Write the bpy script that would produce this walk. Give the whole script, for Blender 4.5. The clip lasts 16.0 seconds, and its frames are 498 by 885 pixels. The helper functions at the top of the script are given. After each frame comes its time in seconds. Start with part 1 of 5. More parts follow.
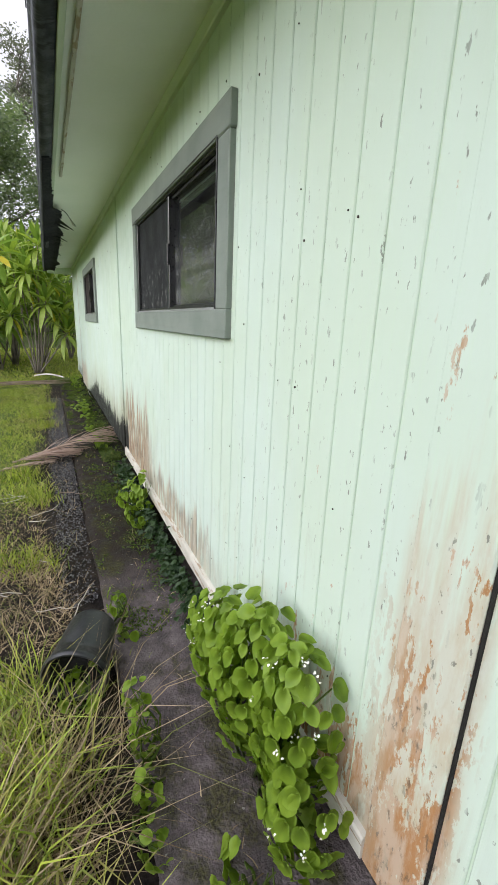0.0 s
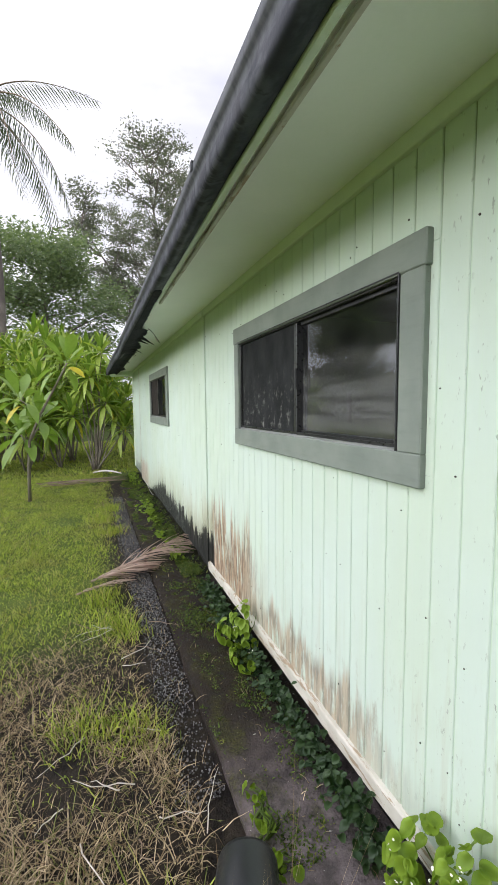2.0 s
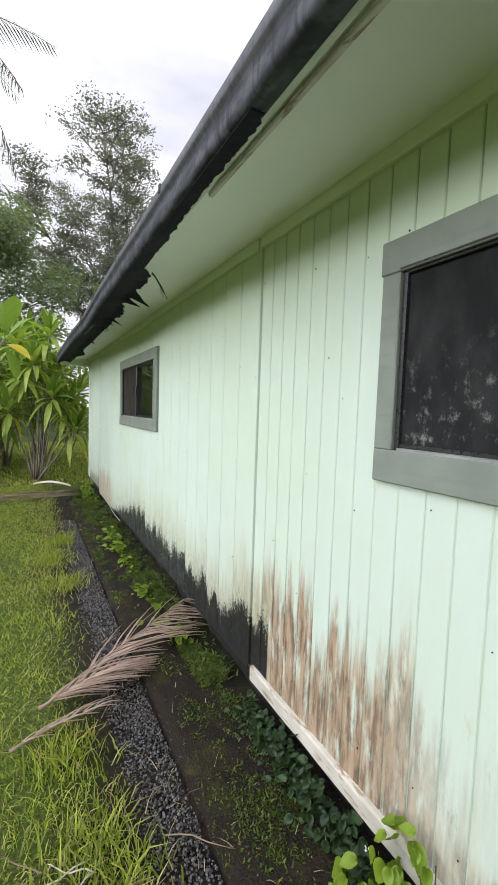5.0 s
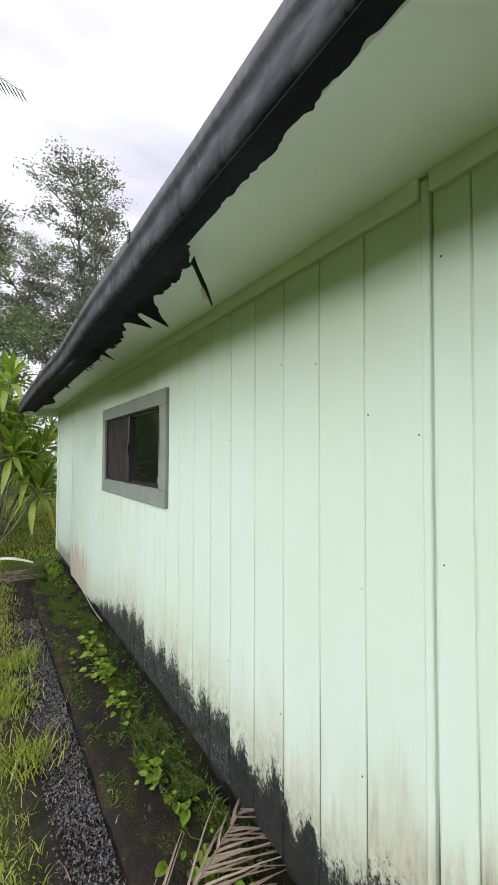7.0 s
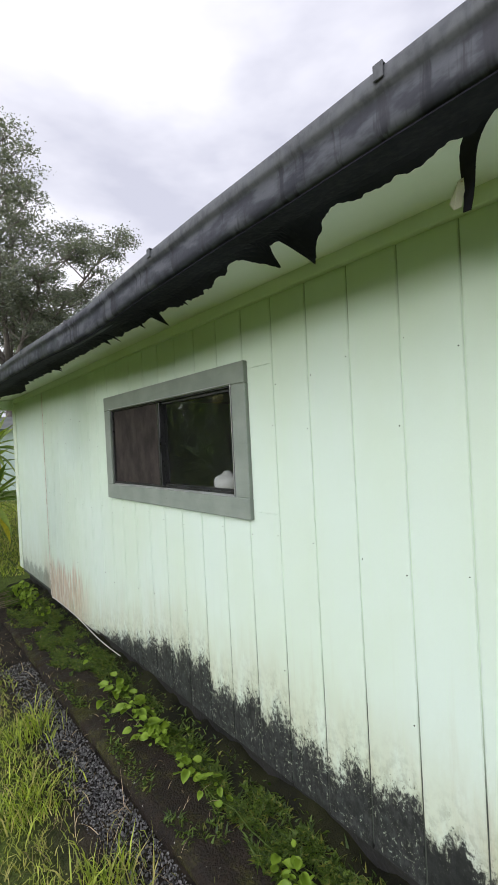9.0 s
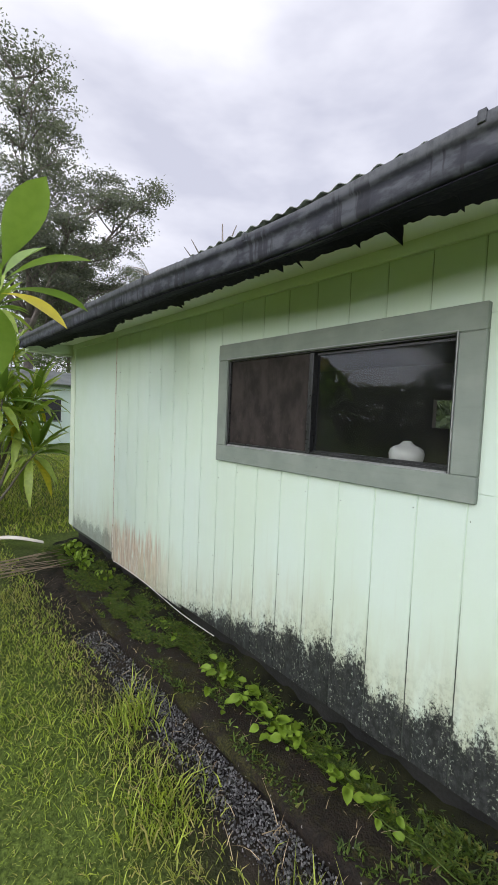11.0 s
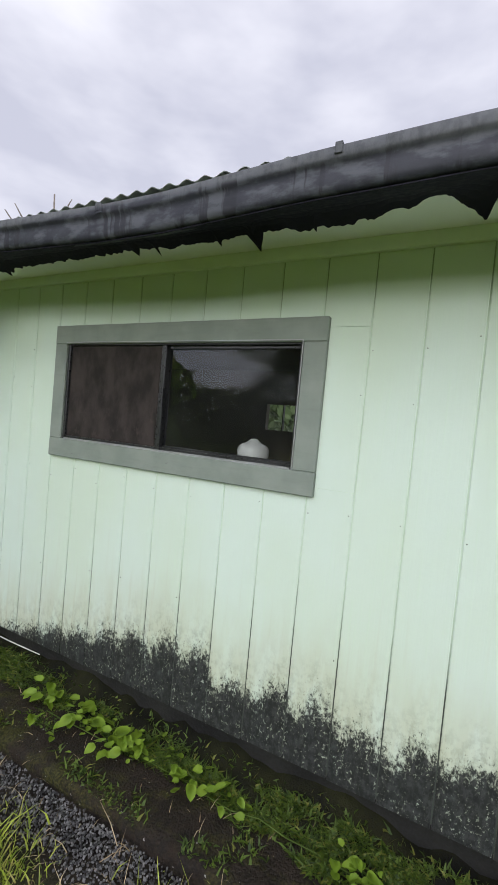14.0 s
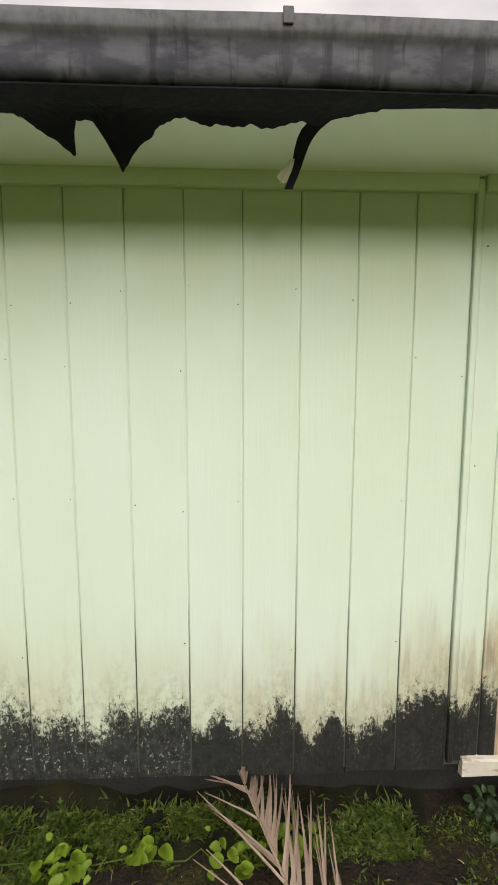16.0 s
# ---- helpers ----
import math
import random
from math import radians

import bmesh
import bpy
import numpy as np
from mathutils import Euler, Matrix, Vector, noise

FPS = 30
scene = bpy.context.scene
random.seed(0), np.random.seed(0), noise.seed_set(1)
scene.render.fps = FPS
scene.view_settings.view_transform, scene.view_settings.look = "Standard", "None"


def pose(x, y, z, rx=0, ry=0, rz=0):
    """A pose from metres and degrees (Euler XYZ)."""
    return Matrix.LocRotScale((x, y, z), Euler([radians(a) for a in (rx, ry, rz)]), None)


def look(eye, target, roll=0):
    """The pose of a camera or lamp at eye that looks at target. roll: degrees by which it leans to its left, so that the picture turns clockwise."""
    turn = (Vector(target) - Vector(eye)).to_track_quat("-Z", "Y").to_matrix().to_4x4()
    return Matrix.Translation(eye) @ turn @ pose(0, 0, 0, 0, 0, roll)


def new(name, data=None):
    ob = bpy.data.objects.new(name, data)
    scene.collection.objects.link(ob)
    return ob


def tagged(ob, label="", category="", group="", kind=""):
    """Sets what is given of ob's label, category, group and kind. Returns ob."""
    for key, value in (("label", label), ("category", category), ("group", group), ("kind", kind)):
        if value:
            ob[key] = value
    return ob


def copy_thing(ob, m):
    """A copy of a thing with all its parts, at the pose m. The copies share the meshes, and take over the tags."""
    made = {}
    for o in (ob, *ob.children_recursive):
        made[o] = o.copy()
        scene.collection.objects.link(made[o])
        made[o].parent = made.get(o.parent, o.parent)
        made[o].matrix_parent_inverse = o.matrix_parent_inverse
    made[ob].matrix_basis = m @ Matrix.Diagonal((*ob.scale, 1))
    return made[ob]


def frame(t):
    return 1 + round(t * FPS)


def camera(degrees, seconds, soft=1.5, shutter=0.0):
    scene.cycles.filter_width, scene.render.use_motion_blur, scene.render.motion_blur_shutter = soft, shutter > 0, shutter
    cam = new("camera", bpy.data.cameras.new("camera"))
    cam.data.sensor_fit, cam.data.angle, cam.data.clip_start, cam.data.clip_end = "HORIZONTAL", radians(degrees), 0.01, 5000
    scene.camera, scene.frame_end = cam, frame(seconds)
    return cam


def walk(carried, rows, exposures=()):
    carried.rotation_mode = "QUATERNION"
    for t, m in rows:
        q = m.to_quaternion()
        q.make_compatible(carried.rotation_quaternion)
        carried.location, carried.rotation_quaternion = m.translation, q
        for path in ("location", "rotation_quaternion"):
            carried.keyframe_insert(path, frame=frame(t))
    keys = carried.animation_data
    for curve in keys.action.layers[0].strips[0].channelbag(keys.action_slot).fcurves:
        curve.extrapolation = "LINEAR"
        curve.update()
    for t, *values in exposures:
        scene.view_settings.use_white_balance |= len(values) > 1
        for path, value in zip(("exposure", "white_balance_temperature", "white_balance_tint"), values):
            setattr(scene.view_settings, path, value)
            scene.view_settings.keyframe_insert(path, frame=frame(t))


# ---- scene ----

cam = camera(62.1, 16.0, soft=1.5)
PATH = [
    (0, (-0.603, -3.992, 1.293), (0.236, -2.262, 0.745), 2.4),
    (0.5, (-0.682, -3.994, 1.425), (0.191, -2.219, 1.129), 0.9),
    (1, (-0.765, -3.935, 1.486), (0.067, -2.135, 1.223), 0.0),
    (1.5, (-0.865, -3.782, 1.499), (-0.106, -1.945, 1.276), -0.5),
    (2, (-0.942, -3.53, 1.497), (-0.232, -1.668, 1.318), -0.6),
    (2.5, (-1.104, -3.336, 1.465), (-0.303, -1.514, 1.263), -0.1),
    (3, (-1.202, -3.138, 1.474), (-0.26, -1.385, 1.272), 1.0),
    (3.5, (-1.137, -2.868, 1.467), (-0.137, -1.146, 1.283), 1.6),
    (4, (-1.075, -2.601, 1.446), (-0.076, -0.879, 1.262), 1.7),
    (4.5, (-1.053, -2.233, 1.448), (-0.077, -0.496, 1.278), 1.9),
    (5, (-1.041, -1.87, 1.453), (-0.096, -0.114, 1.301), 1.9),
    (5.2, (-1.027, -1.72, 1.466), (-0.1, 0.046, 1.324), 1.8),
    (7.3, (-0.973, -0.521, 1.577), (0.147, 1.134, 1.654), -0.5),
    (7.5, (-1.016, -0.425, 1.582), (0.136, 1.209, 1.651), -1.0),
    (8, (-1.158, -0.208, 1.593), (0.046, 1.387, 1.655), -1.9),
    (8.5, (-1.26, 0.039, 1.594), (0.01, 1.584, 1.631), -2.4),
    (9, (-1.32, 0.321, 1.617), (0.008, 1.817, 1.61), -2.9),
    (9.5, (-1.446, 0.539, 1.589), (-0.072, 1.991, 1.534), -2.3),
    (10, (-1.573, 0.768, 1.587), (-0.204, 2.224, 1.504), -1.0),
    (10.2, (-1.585, 0.883, 1.575), (-0.23, 2.352, 1.494), -0.2),
    (12.3, (-1.886, 1.364, 1.494), (-0.554, 2.841, 1.278), 5.4),
    (12.5, (-1.88, 1.375, 1.487), (-0.525, 2.829, 1.27), 5.5),
    (13, (-1.838, 1.372, 1.487), (-0.373, 2.72, 1.29), 5.7),
    (13.5, (-1.771, 1.335, 1.495), (-0.155, 2.503, 1.346), 5.5),
    (14, (-1.711, 1.282, 1.511), (0.08, 2.168, 1.437), 5.3),
    (14.5, (-1.672, 1.211, 1.581), (0.27, 1.691, 1.588), 4.9),
    (15, (-1.618, 1.075, 1.593), (0.372, 1.273, 1.599), 2.9),
    (15.5, (-1.539, 0.939, 1.588), (0.457, 0.98, 1.454), 0.8),
    (16, (-1.494, 0.839, 1.543), (0.494, 0.773, 1.336), 0.1),
]
walk(cam, [(t, look(eye, target, roll)) for t, eye, target, roll in PATH],
     exposures=[(0.0, 0.40, 6500, 10), (5.0, 0.36, 6500, 10), (8.0, 0.26, 6500, 10), (12.5, 0.14, 6400, 10), (15.3, 0.10, 6500, 10), (16.0, 0.20, 7600, 10)])

# ---- world and light: a bright overcast sky, the hidden sun high over the lawn ----
world = bpy.data.worlds.new("sky")
scene.world = world
world.use_nodes = True
wn, wl = world.node_tree.nodes, world.node_tree.links
wn.clear()
w_out = wn.new("ShaderNodeOutputWorld")
w_bg = wn.new("ShaderNodeBackground")
w_sky = wn.new("ShaderNodeTexSky")
w_sky.sky_type, w_sky.sun_disc = "NISHITA", False
w_sky.sun_elevation, w_sky.sun_rotation = radians(10), radians(259)
w_tc = wn.new("ShaderNodeTexCoord")
w_map = wn.new("ShaderNodeMapping")
w_map.inputs["Scale"].default_value = (1.0, 1.0, 2.6)
w_n = wn.new("ShaderNodeTexNoise")
w_n.inputs["Scale"].default_value, w_n.inputs["Detail"].default_value, w_n.inputs["Roughness"].default_value = 2.2, 5, 0.5
w_ramp = wn.new("ShaderNodeValToRGB")
w_ramp.color_ramp.elements[0].position, w_ramp.color_ramp.elements[0].color = 0.34, (0.58, 0.585, 0.69, 1)
w_ramp.color_ramp.elements[1].position, w_ramp.color_ramp.elements[1].color = 0.66, (1.0, 0.99, 1.06, 1)
# brighter towards the hidden sun
w_dot = wn.new("ShaderNodeVectorMath")
w_dot.operation = "DOT_PRODUCT"
w_dot.inputs[1].default_value = (-0.965, -0.17, 0.17)
w_rng = wn.new("ShaderNodeMapRange")
w_rng.interpolation_type = "SMOOTHSTEP"
for k, v in (("From Min", 0.0), ("From Max", 0.9), ("To Min", 1.08), ("To Max", 3.6)):
    w_rng.inputs[k].default_value = v
w_mul = wn.new("ShaderNodeMixRGB")
w_mul.blend_type = "MULTIPLY"
w_mul.inputs["Fac"].default_value = 1
w_skyl = wn.new("ShaderNodeMixRGB")
w_skyl.blend_type = "MULTIPLY"
w_skyl.inputs["Fac"].default_value = 1
w_skyl.inputs["Color2"].default_value = (0.12, 0.12, 0.12, 1)
w_mix = wn.new("ShaderNodeMixRGB")
w_mix.inputs["Fac"].default_value = 0.92
wl.new(w_tc.outputs["Generated"], w_map.inputs["Vector"])
wl.new(w_map.outputs["Vector"], w_n.inputs["Vector"])
wl.new(w_n.outputs["Fac"], w_ramp.inputs["Fac"])
wl.new(w_tc.outputs["Generated"], w_dot.inputs[0])
wl.new(w_dot.outputs["Value"], w_rng.inputs["Value"])
wl.new(w_ramp.outputs["Color"], w_mul.inputs["Color1"])
wl.new(w_rng.outputs["Result"], w_mul.inputs["Color2"])
wl.new(w_sky.outputs["Color"], w_skyl.inputs["Color1"])
wl.new(w_skyl.outputs["Color"], w_mix.inputs["Color1"])
wl.new(w_mul.outputs["Color"], w_mix.inputs["Color2"])
wl.new(w_mix.outputs["Color"], w_bg.inputs["Color"])
w_bg.inputs["Strength"].default_value = 1.0
wl.new(w_bg.outputs["Background"], w_out.inputs["Surface"])

sun = new("sun", bpy.data.lights.new("sun", "SUN"))
sun.data.energy, sun.data.angle, sun.data.color = 1.35, radians(16), (1.0, 0.97, 0.92)
sun.matrix_world = look((-8, -1.5, 1.45), (0, 0, 0))


# ---- materials ----
class Mat:
    """A small writer of node materials; every texture works in world metres."""

    def __init__(self, name, rough=0.7, metal=0.0, spec=0.4):
        self.m = bpy.data.materials.new(name)
        self.m.use_nodes = True
        self.nt = self.m.node_tree
        self.n, self.l = self.nt.nodes, self.nt.links
        self.b = self.n["Principled BSDF"]
        self.b.inputs["Roughness"].default_value = rough
        self.b.inputs["Metallic"].default_value = metal
        self.b.inputs["Specular IOR Level"].default_value = spec
        self.geo = self.n.new("ShaderNodeNewGeometry")
        self.pos = self.geo.outputs["Position"]
        self.xyz = None

    def axis(self, k):
        if self.xyz is None:
            self.xyz = self.n.new("ShaderNodeSeparateXYZ")
            self.l.new(self.pos, self.xyz.inputs[0])
        return self.xyz.outputs[k]

    def put(self, socket, v):
        if isinstance(v, bpy.types.NodeSocket):
            self.l.new(v, socket)
        elif isinstance(v, (tuple, list)) and len(v) == 3 and socket.type == "RGBA":
            socket.default_value = (*v, 1)
        else:
            socket.default_value = v

    def math(self, op, a, b=0.0, clamp=False):
        n = self.n.new("ShaderNodeMath")
        n.operation, n.use_clamp = op, clamp
        self.put(n.inputs[0], a)
        self.put(n.inputs[1], b)
        return n.outputs[0]

    def noise(self, scale=(1, 1, 1), detail=4, rough=0.55, shift=(0, 0, 0)):
        mp = self.n.new("ShaderNodeMapping")
        mp.inputs["Scale"].default_value, mp.inputs["Location"].default_value = scale, shift
        self.l.new(self.pos, mp.inputs["Vector"])
        n = self.n.new("ShaderNodeTexNoise")
        n.inputs["Scale"].default_value, n.inputs["Detail"].default_value, n.inputs["Roughness"].default_value = 1, detail, rough
        self.l.new(mp.outputs["Vector"], n.inputs["Vector"])
        return n.outputs["Fac"]

    def ramp(self, v, a, b, lo=0.0, hi=1.0):
        n = self.n.new("ShaderNodeMapRange")
        n.interpolation_type = "SMOOTHSTEP"
        for k, x in (("From Min", a), ("From Max", b), ("To Min", lo), ("To Max", hi)):
            n.inputs[k].default_value = x
        self.put(n.inputs["Value"], v)
        return n.outputs["Result"]

    def mix(self, fac, a, b, mode="MIX"):
        n = self.n.new("ShaderNodeMixRGB")
        n.blend_type = mode
        self.put(n.inputs["Fac"], fac)
        self.put(n.inputs["Color1"], a)
        self.put(n.inputs["Color2"], b)
        return n.outputs["Color"]

    def color(self, v):
        self.put(self.b.inputs["Base Color"], v)
        return self

    def rough(self, v):
        self.put(self.b.inputs["Roughness"], v)
        return self

    def bump(self, h, dist=0.002, strength=0.6):
        n = self.n.new("ShaderNodeBump")
        n.inputs["Strength"].default_value, n.inputs["Distance"].default_value = strength, dist
        self.put(n.inputs["Height"], h)
        self.l.new(n.outputs["Normal"], self.b.inputs["Normal"])
        return self

    def island(self):
        return self.geo.outputs["Random Per Island"]

    def each(self):
        return self.n.new("ShaderNodeObjectInfo").outputs["Random"]


def speckled(name, a, b, scale=30, rough=0.7, bump=0.002, spec=0.4, metal=0.0):
    """Plain surface with variation at two scales."""
    k = Mat(name, rough, metal, spec)
    big, fine = k.noise((scale / 8,) * 3, 5), k.noise((scale * 3,) * 3, 4)
    k.color(k.mix(k.ramp(k.math("ADD", k.math("MULTIPLY", big, 0.7), k.math("MULTIPLY", fine, 0.3)), 0.35, 0.65), a, b))
    k.rough(k.ramp(fine, 0.3, 0.7, rough - 0.1, min(1, rough + 0.1)))
    if bump:
        k.bump(fine, bump)
    return k.m


def siding_paint(name="pale_green_siding_paint"):
    """Old pale green paint on plywood siding, with mould and rust-brown rot where the wall has them."""
    k = Mat(name, 0.62, 0, 0.22)
    y, z = k.axis(1), k.axis(2)
    grain = k.noise((3, 90, 2.2), 5, 0.6)
    cloud = k.noise((1.5, 1.7, 1.1), 4)
    streak = k.noise((4, 26, 1.3), 4, 0.6)
    fine = k.noise((120, 120, 70), 3)
    blotch = k.noise((9, 9, 6), 5, 0.6)
    col = k.mix(k.ramp(cloud, 0.3, 0.7), (0.515, 0.615, 0.505), (0.535, 0.635, 0.560))
    col = k.mix(k.ramp(grain, 0.52, 0.75, 0, 0.22), col, (0.50, 0.66, 0.47))
    each = k.each()
    # faint grey dirt that runs down the boards
    col = k.mix(k.math("MULTIPLY", k.ramp(streak, 0.55, 0.72, 0, 0.35), k.ramp(z, 1.15, 0.3)), col, (0.45, 0.47, 0.36))
    # rust-brown rot along the foot of the wall, in three stretches
    def rot(col, y0, y1, soft, top, seed, tint, amount):
        zone = k.math("MULTIPLY", k.ramp(y, y0 - soft, y0 + soft), k.ramp(y, y1 + soft, y1 - soft))
        edge = k.math("ADD", k.math("MULTIPLY", k.noise((3, 15, 1.0), 5, 0.65, (seed, 0, 0)), top * 1.25), k.math("MULTIPLY", each, top * 0.25))
        hgt = k.math("SUBTRACT", edge, k.math("SUBTRACT", z, 0.08))
        mask = k.math("MULTIPLY", zone, k.ramp(hgt, -0.02, top * 0.30))
        mask = k.math("MULTIPLY", mask, k.ramp(k.noise((8, 22, 4), 5, 0.7, (seed, 3, 0)), 0.30, 0.52))
        return k.mix(k.math("MULTIPLY", mask, amount), col, tint)
    def flake(col, y0, y1, top, seed, lo):
        """Paint that has come off in sharp-edged upright flakes, down to weathered orange-brown wood."""
        zone = k.math("MULTIPLY", k.ramp(y, y0 - 0.03, y0 + 0.03), k.ramp(y, y1 + 0.10, y1 - 0.10))
        fall = k.ramp(k.math("ADD", z, k.math("MULTIPLY", k.noise((5, 11, 2), 4, 0.6, (seed, 0, 0)), 0.5 * top)), top * 1.2, top * 0.25, 0.0, 0.22)
        f = k.math("ADD", k.math("ADD", k.math("MULTIPLY", k.noise((16, 22, 5), 6, 0.62, (seed, 2, 0)), 0.7), k.math("MULTIPLY", k.noise((50, 70, 30), 4, 0.7, (seed, 4, 0)), 0.3)), fall)
        tint = k.mix(k.ramp(k.noise((14, 26, 6), 5, 0.7, (seed, 6, 0)), 0.38, 0.60), (0.36, 0.185, 0.075), (0.46, 0.35, 0.25))
        tint = k.mix(k.ramp(k.noise((40, 60, 20), 4, 0.7, (seed, 8, 0)), 0.55, 0.70, 0, 0.8), tint, (0.10, 0.075, 0.05))
        return k.mix(k.math("MULTIPLY", zone, k.ramp(f, lo, lo + 0.035)), col, tint)
    wood = k.mix(k.ramp(k.noise((12, 30, 5), 5, 0.65), 0.35, 0.62), (0.135, 0.078, 0.045), (0.40, 0.285, 0.185))
    col = rot(col, -1.15, -0.02, 0.30, 0.78, 1.0, wood, 0.95)
    col = rot(col, -2.4, -1.1, 0.35, 0.36, 2.0, wood, 0.75)
    col = rot(col, 0.0, 0.85, 0.12, 0.62, 7.0, wood, 0.38)
    col = rot(col, 4.15, 5.3, 0.25, 0.62, 5.0, k.mix(0.35, wood, (0.6, 0.5, 0.4)), 0.85)
    bare = k.mix(k.ramp(k.noise((20, 24, 7), 5, 0.65), 0.4, 0.6), (0.42, 0.235, 0.11), (0.50, 0.40, 0.31))
    col = rot(col, -3.68, -3.48, 0.02, 1.2, 9.0, bare, 0.45)
    col = rot(col, -3.6, -2.95, 0.25, 0.45, 12.0, bare, 0.35)
    col = flake(col, -3.68, -3.48, 1.35, 9.0, 0.628)
    col = flake(col, -3.50, -3.05, 0.85, 12.0, 0.648)
    col = flake(col, -4.8, -3.70, 0.5, 15.0, 0.67)
    # small dark flecks where the paint has lifted, thickest at the start of the wall
    fleck = k.ramp(k.noise((48, 60, 26), 4, 0.6, (0, 0, 4)), 0.625, 0.655)
    fleck = k.math("MULTIPLY", fleck, k.math("MULTIPLY", k.ramp(y, -2.0, -3.3), k.ramp(streak, 0.42, 0.6)))
    col = k.mix(k.math("MULTIPLY", fleck, 0.75), col, (0.12, 0.12, 0.10))
    smudge = k.math("MULTIPLY", k.ramp(k.noise((7, 16, 5), 6, 0.72, (8, 0, 2)), 0.56, 0.70), k.math("MULTIPLY", k.ramp(z, 0.95, 0.15), k.ramp(y, 0.2, -0.6)))
    col = k.mix(k.math("MULTIPLY", smudge, 0.7), col, (0.30, 0.28, 0.20))
    # black mould in a ragged band, thick along the middle of the wall, faint at the far corner
    def mould(col, y0, y1, soft, top, seed, amount, ragged, grey, thin=9.0):
        zone = k.math("MULTIPLY", k.ramp(y, y0 - soft, y0 + soft), k.ramp(y, y1 + soft, y1 - soft))
        line = k.math("ADD", k.math("MULTIPLY", k.noise((2, 5 if ragged > 0.8 else 2.6, 1.5), 5, 0.6, (seed, 0, 0)), top * ragged), k.math("MULTIPLY", each, top * 0.12))
        line = k.math("ADD", line, top * (1 - ragged) * 0.5)
        arch = k.math("SINE", k.math("MULTIPLY", k.math("FRACT", k.math("DIVIDE", k.math("ADD", y, 0.25), 0.2032)), math.pi))
        line = k.math("ADD", line, k.math("MULTIPLY", k.math("SUBTRACT", arch, 0.6), 0.07))
        hgt = k.math("SUBTRACT", k.math("MULTIPLY", line, k.ramp(y, thin + 1.3, thin - 0.4, 0.0, 1.0)), k.math("SUBTRACT", z, 0.02))
        speck = k.math("ADD", k.math("MULTIPLY", k.noise((34, 38, 30), 8, 0.72), 0.55), k.math("MULTIPLY", k.noise((90, 110, 60), 5, 0.75, (seed, 1, 0)), 0.45))
        cover = k.math("ADD", speck, k.math("MULTIPLY", k.ramp(hgt, -0.20, 0.24), 0.46))
        mask = k.math("MULTIPLY", zone, k.ramp(cover, 0.68, 0.80))
        # pale flecks where the paint still shows, and drips that ran through the mould
        pale = k.math("MULTIPLY", k.ramp(k.noise((70, 75, 60), 6, 0.7, (2, 0, 0)), 0.56, 0.61), k.ramp(k.noise((10, 16, 9), 4, 0.6, (5, 2, 0)), 0.42, 0.62))
        mask = k.math("MULTIPLY", mask, k.math("SUBTRACT", 1.0, k.math("MULTIPLY", pale, grey)))
        tone = k.mix(k.ramp(k.noise((30, 34, 22), 6, 0.75), 0.42, 0.66), (0.004, 0.0045, 0.006), (0.012 + 0.030 * grey, 0.013 + 0.032 * grey, 0.014 + 0.032 * grey))
        veil = k.math("MULTIPLY", k.ramp(hgt, -0.46, 0.06), k.ramp(k.noise((6, 12, 3), 5, 0.65, (seed, 7, 0)), 0.30, 0.60, 0.25, 1.0))
        col = k.mix(k.math("MULTIPLY", k.math("MULTIPLY", zone, veil), 0.62 * amount), col, (0.40, 0.41, 0.27))
        smear = k.math("MULTIPLY", k.ramp(hgt, -0.24, 0.10), k.ramp(k.noise((24, 30, 22), 6, 0.72, (seed, 5, 0)), 0.44, 0.62))
        col = k.mix(k.math("MULTIPLY", k.math("MULTIPLY", zone, smear), 0.55 * amount), col, (0.16, 0.17, 0.13))
        return k.mix(k.math("MULTIPLY", mask, amount), col, tone)
    col = mould(col, -0.2, 1.019, 0.003, 0.58, 3.0, 0.97, 1.0, 0.1)
    col = mould(col, 1.013, 4.6, 0.003, 0.60, 6.0, 0.97, 0.5, 0.7, 3.0)
    col = mould(col, 5.2, 6.6, 0.1, 0.50, 4.0, 0.5, 0.7, 0.6)
    # eave shade put into the wall colour: olive green high under the eave
    eave_shade = k.math("MULTIPLY", k.ramp(k.math("ADD", z, k.math("MULTIPLY", k.math("SUBTRACT", k.noise((3, 3.2, 2), 4), 0.5), 0.22)), 2.04, 2.20), k.ramp(y, -3.4, 1.0, 0.10, 0.32))
    col = k.mix(eave_shade, col, (0.42, 0.49, 0.27))
    k.color(col)
    k.rough(k.ramp(blotch, 0.3, 0.7, 0.5, 0.75))
    k.bump(k.math("ADD", k.math("MULTIPLY", grain, 0.7), k.math("MULTIPLY", fine, 0.3)), 0.0022, 0.55)
    return k.m


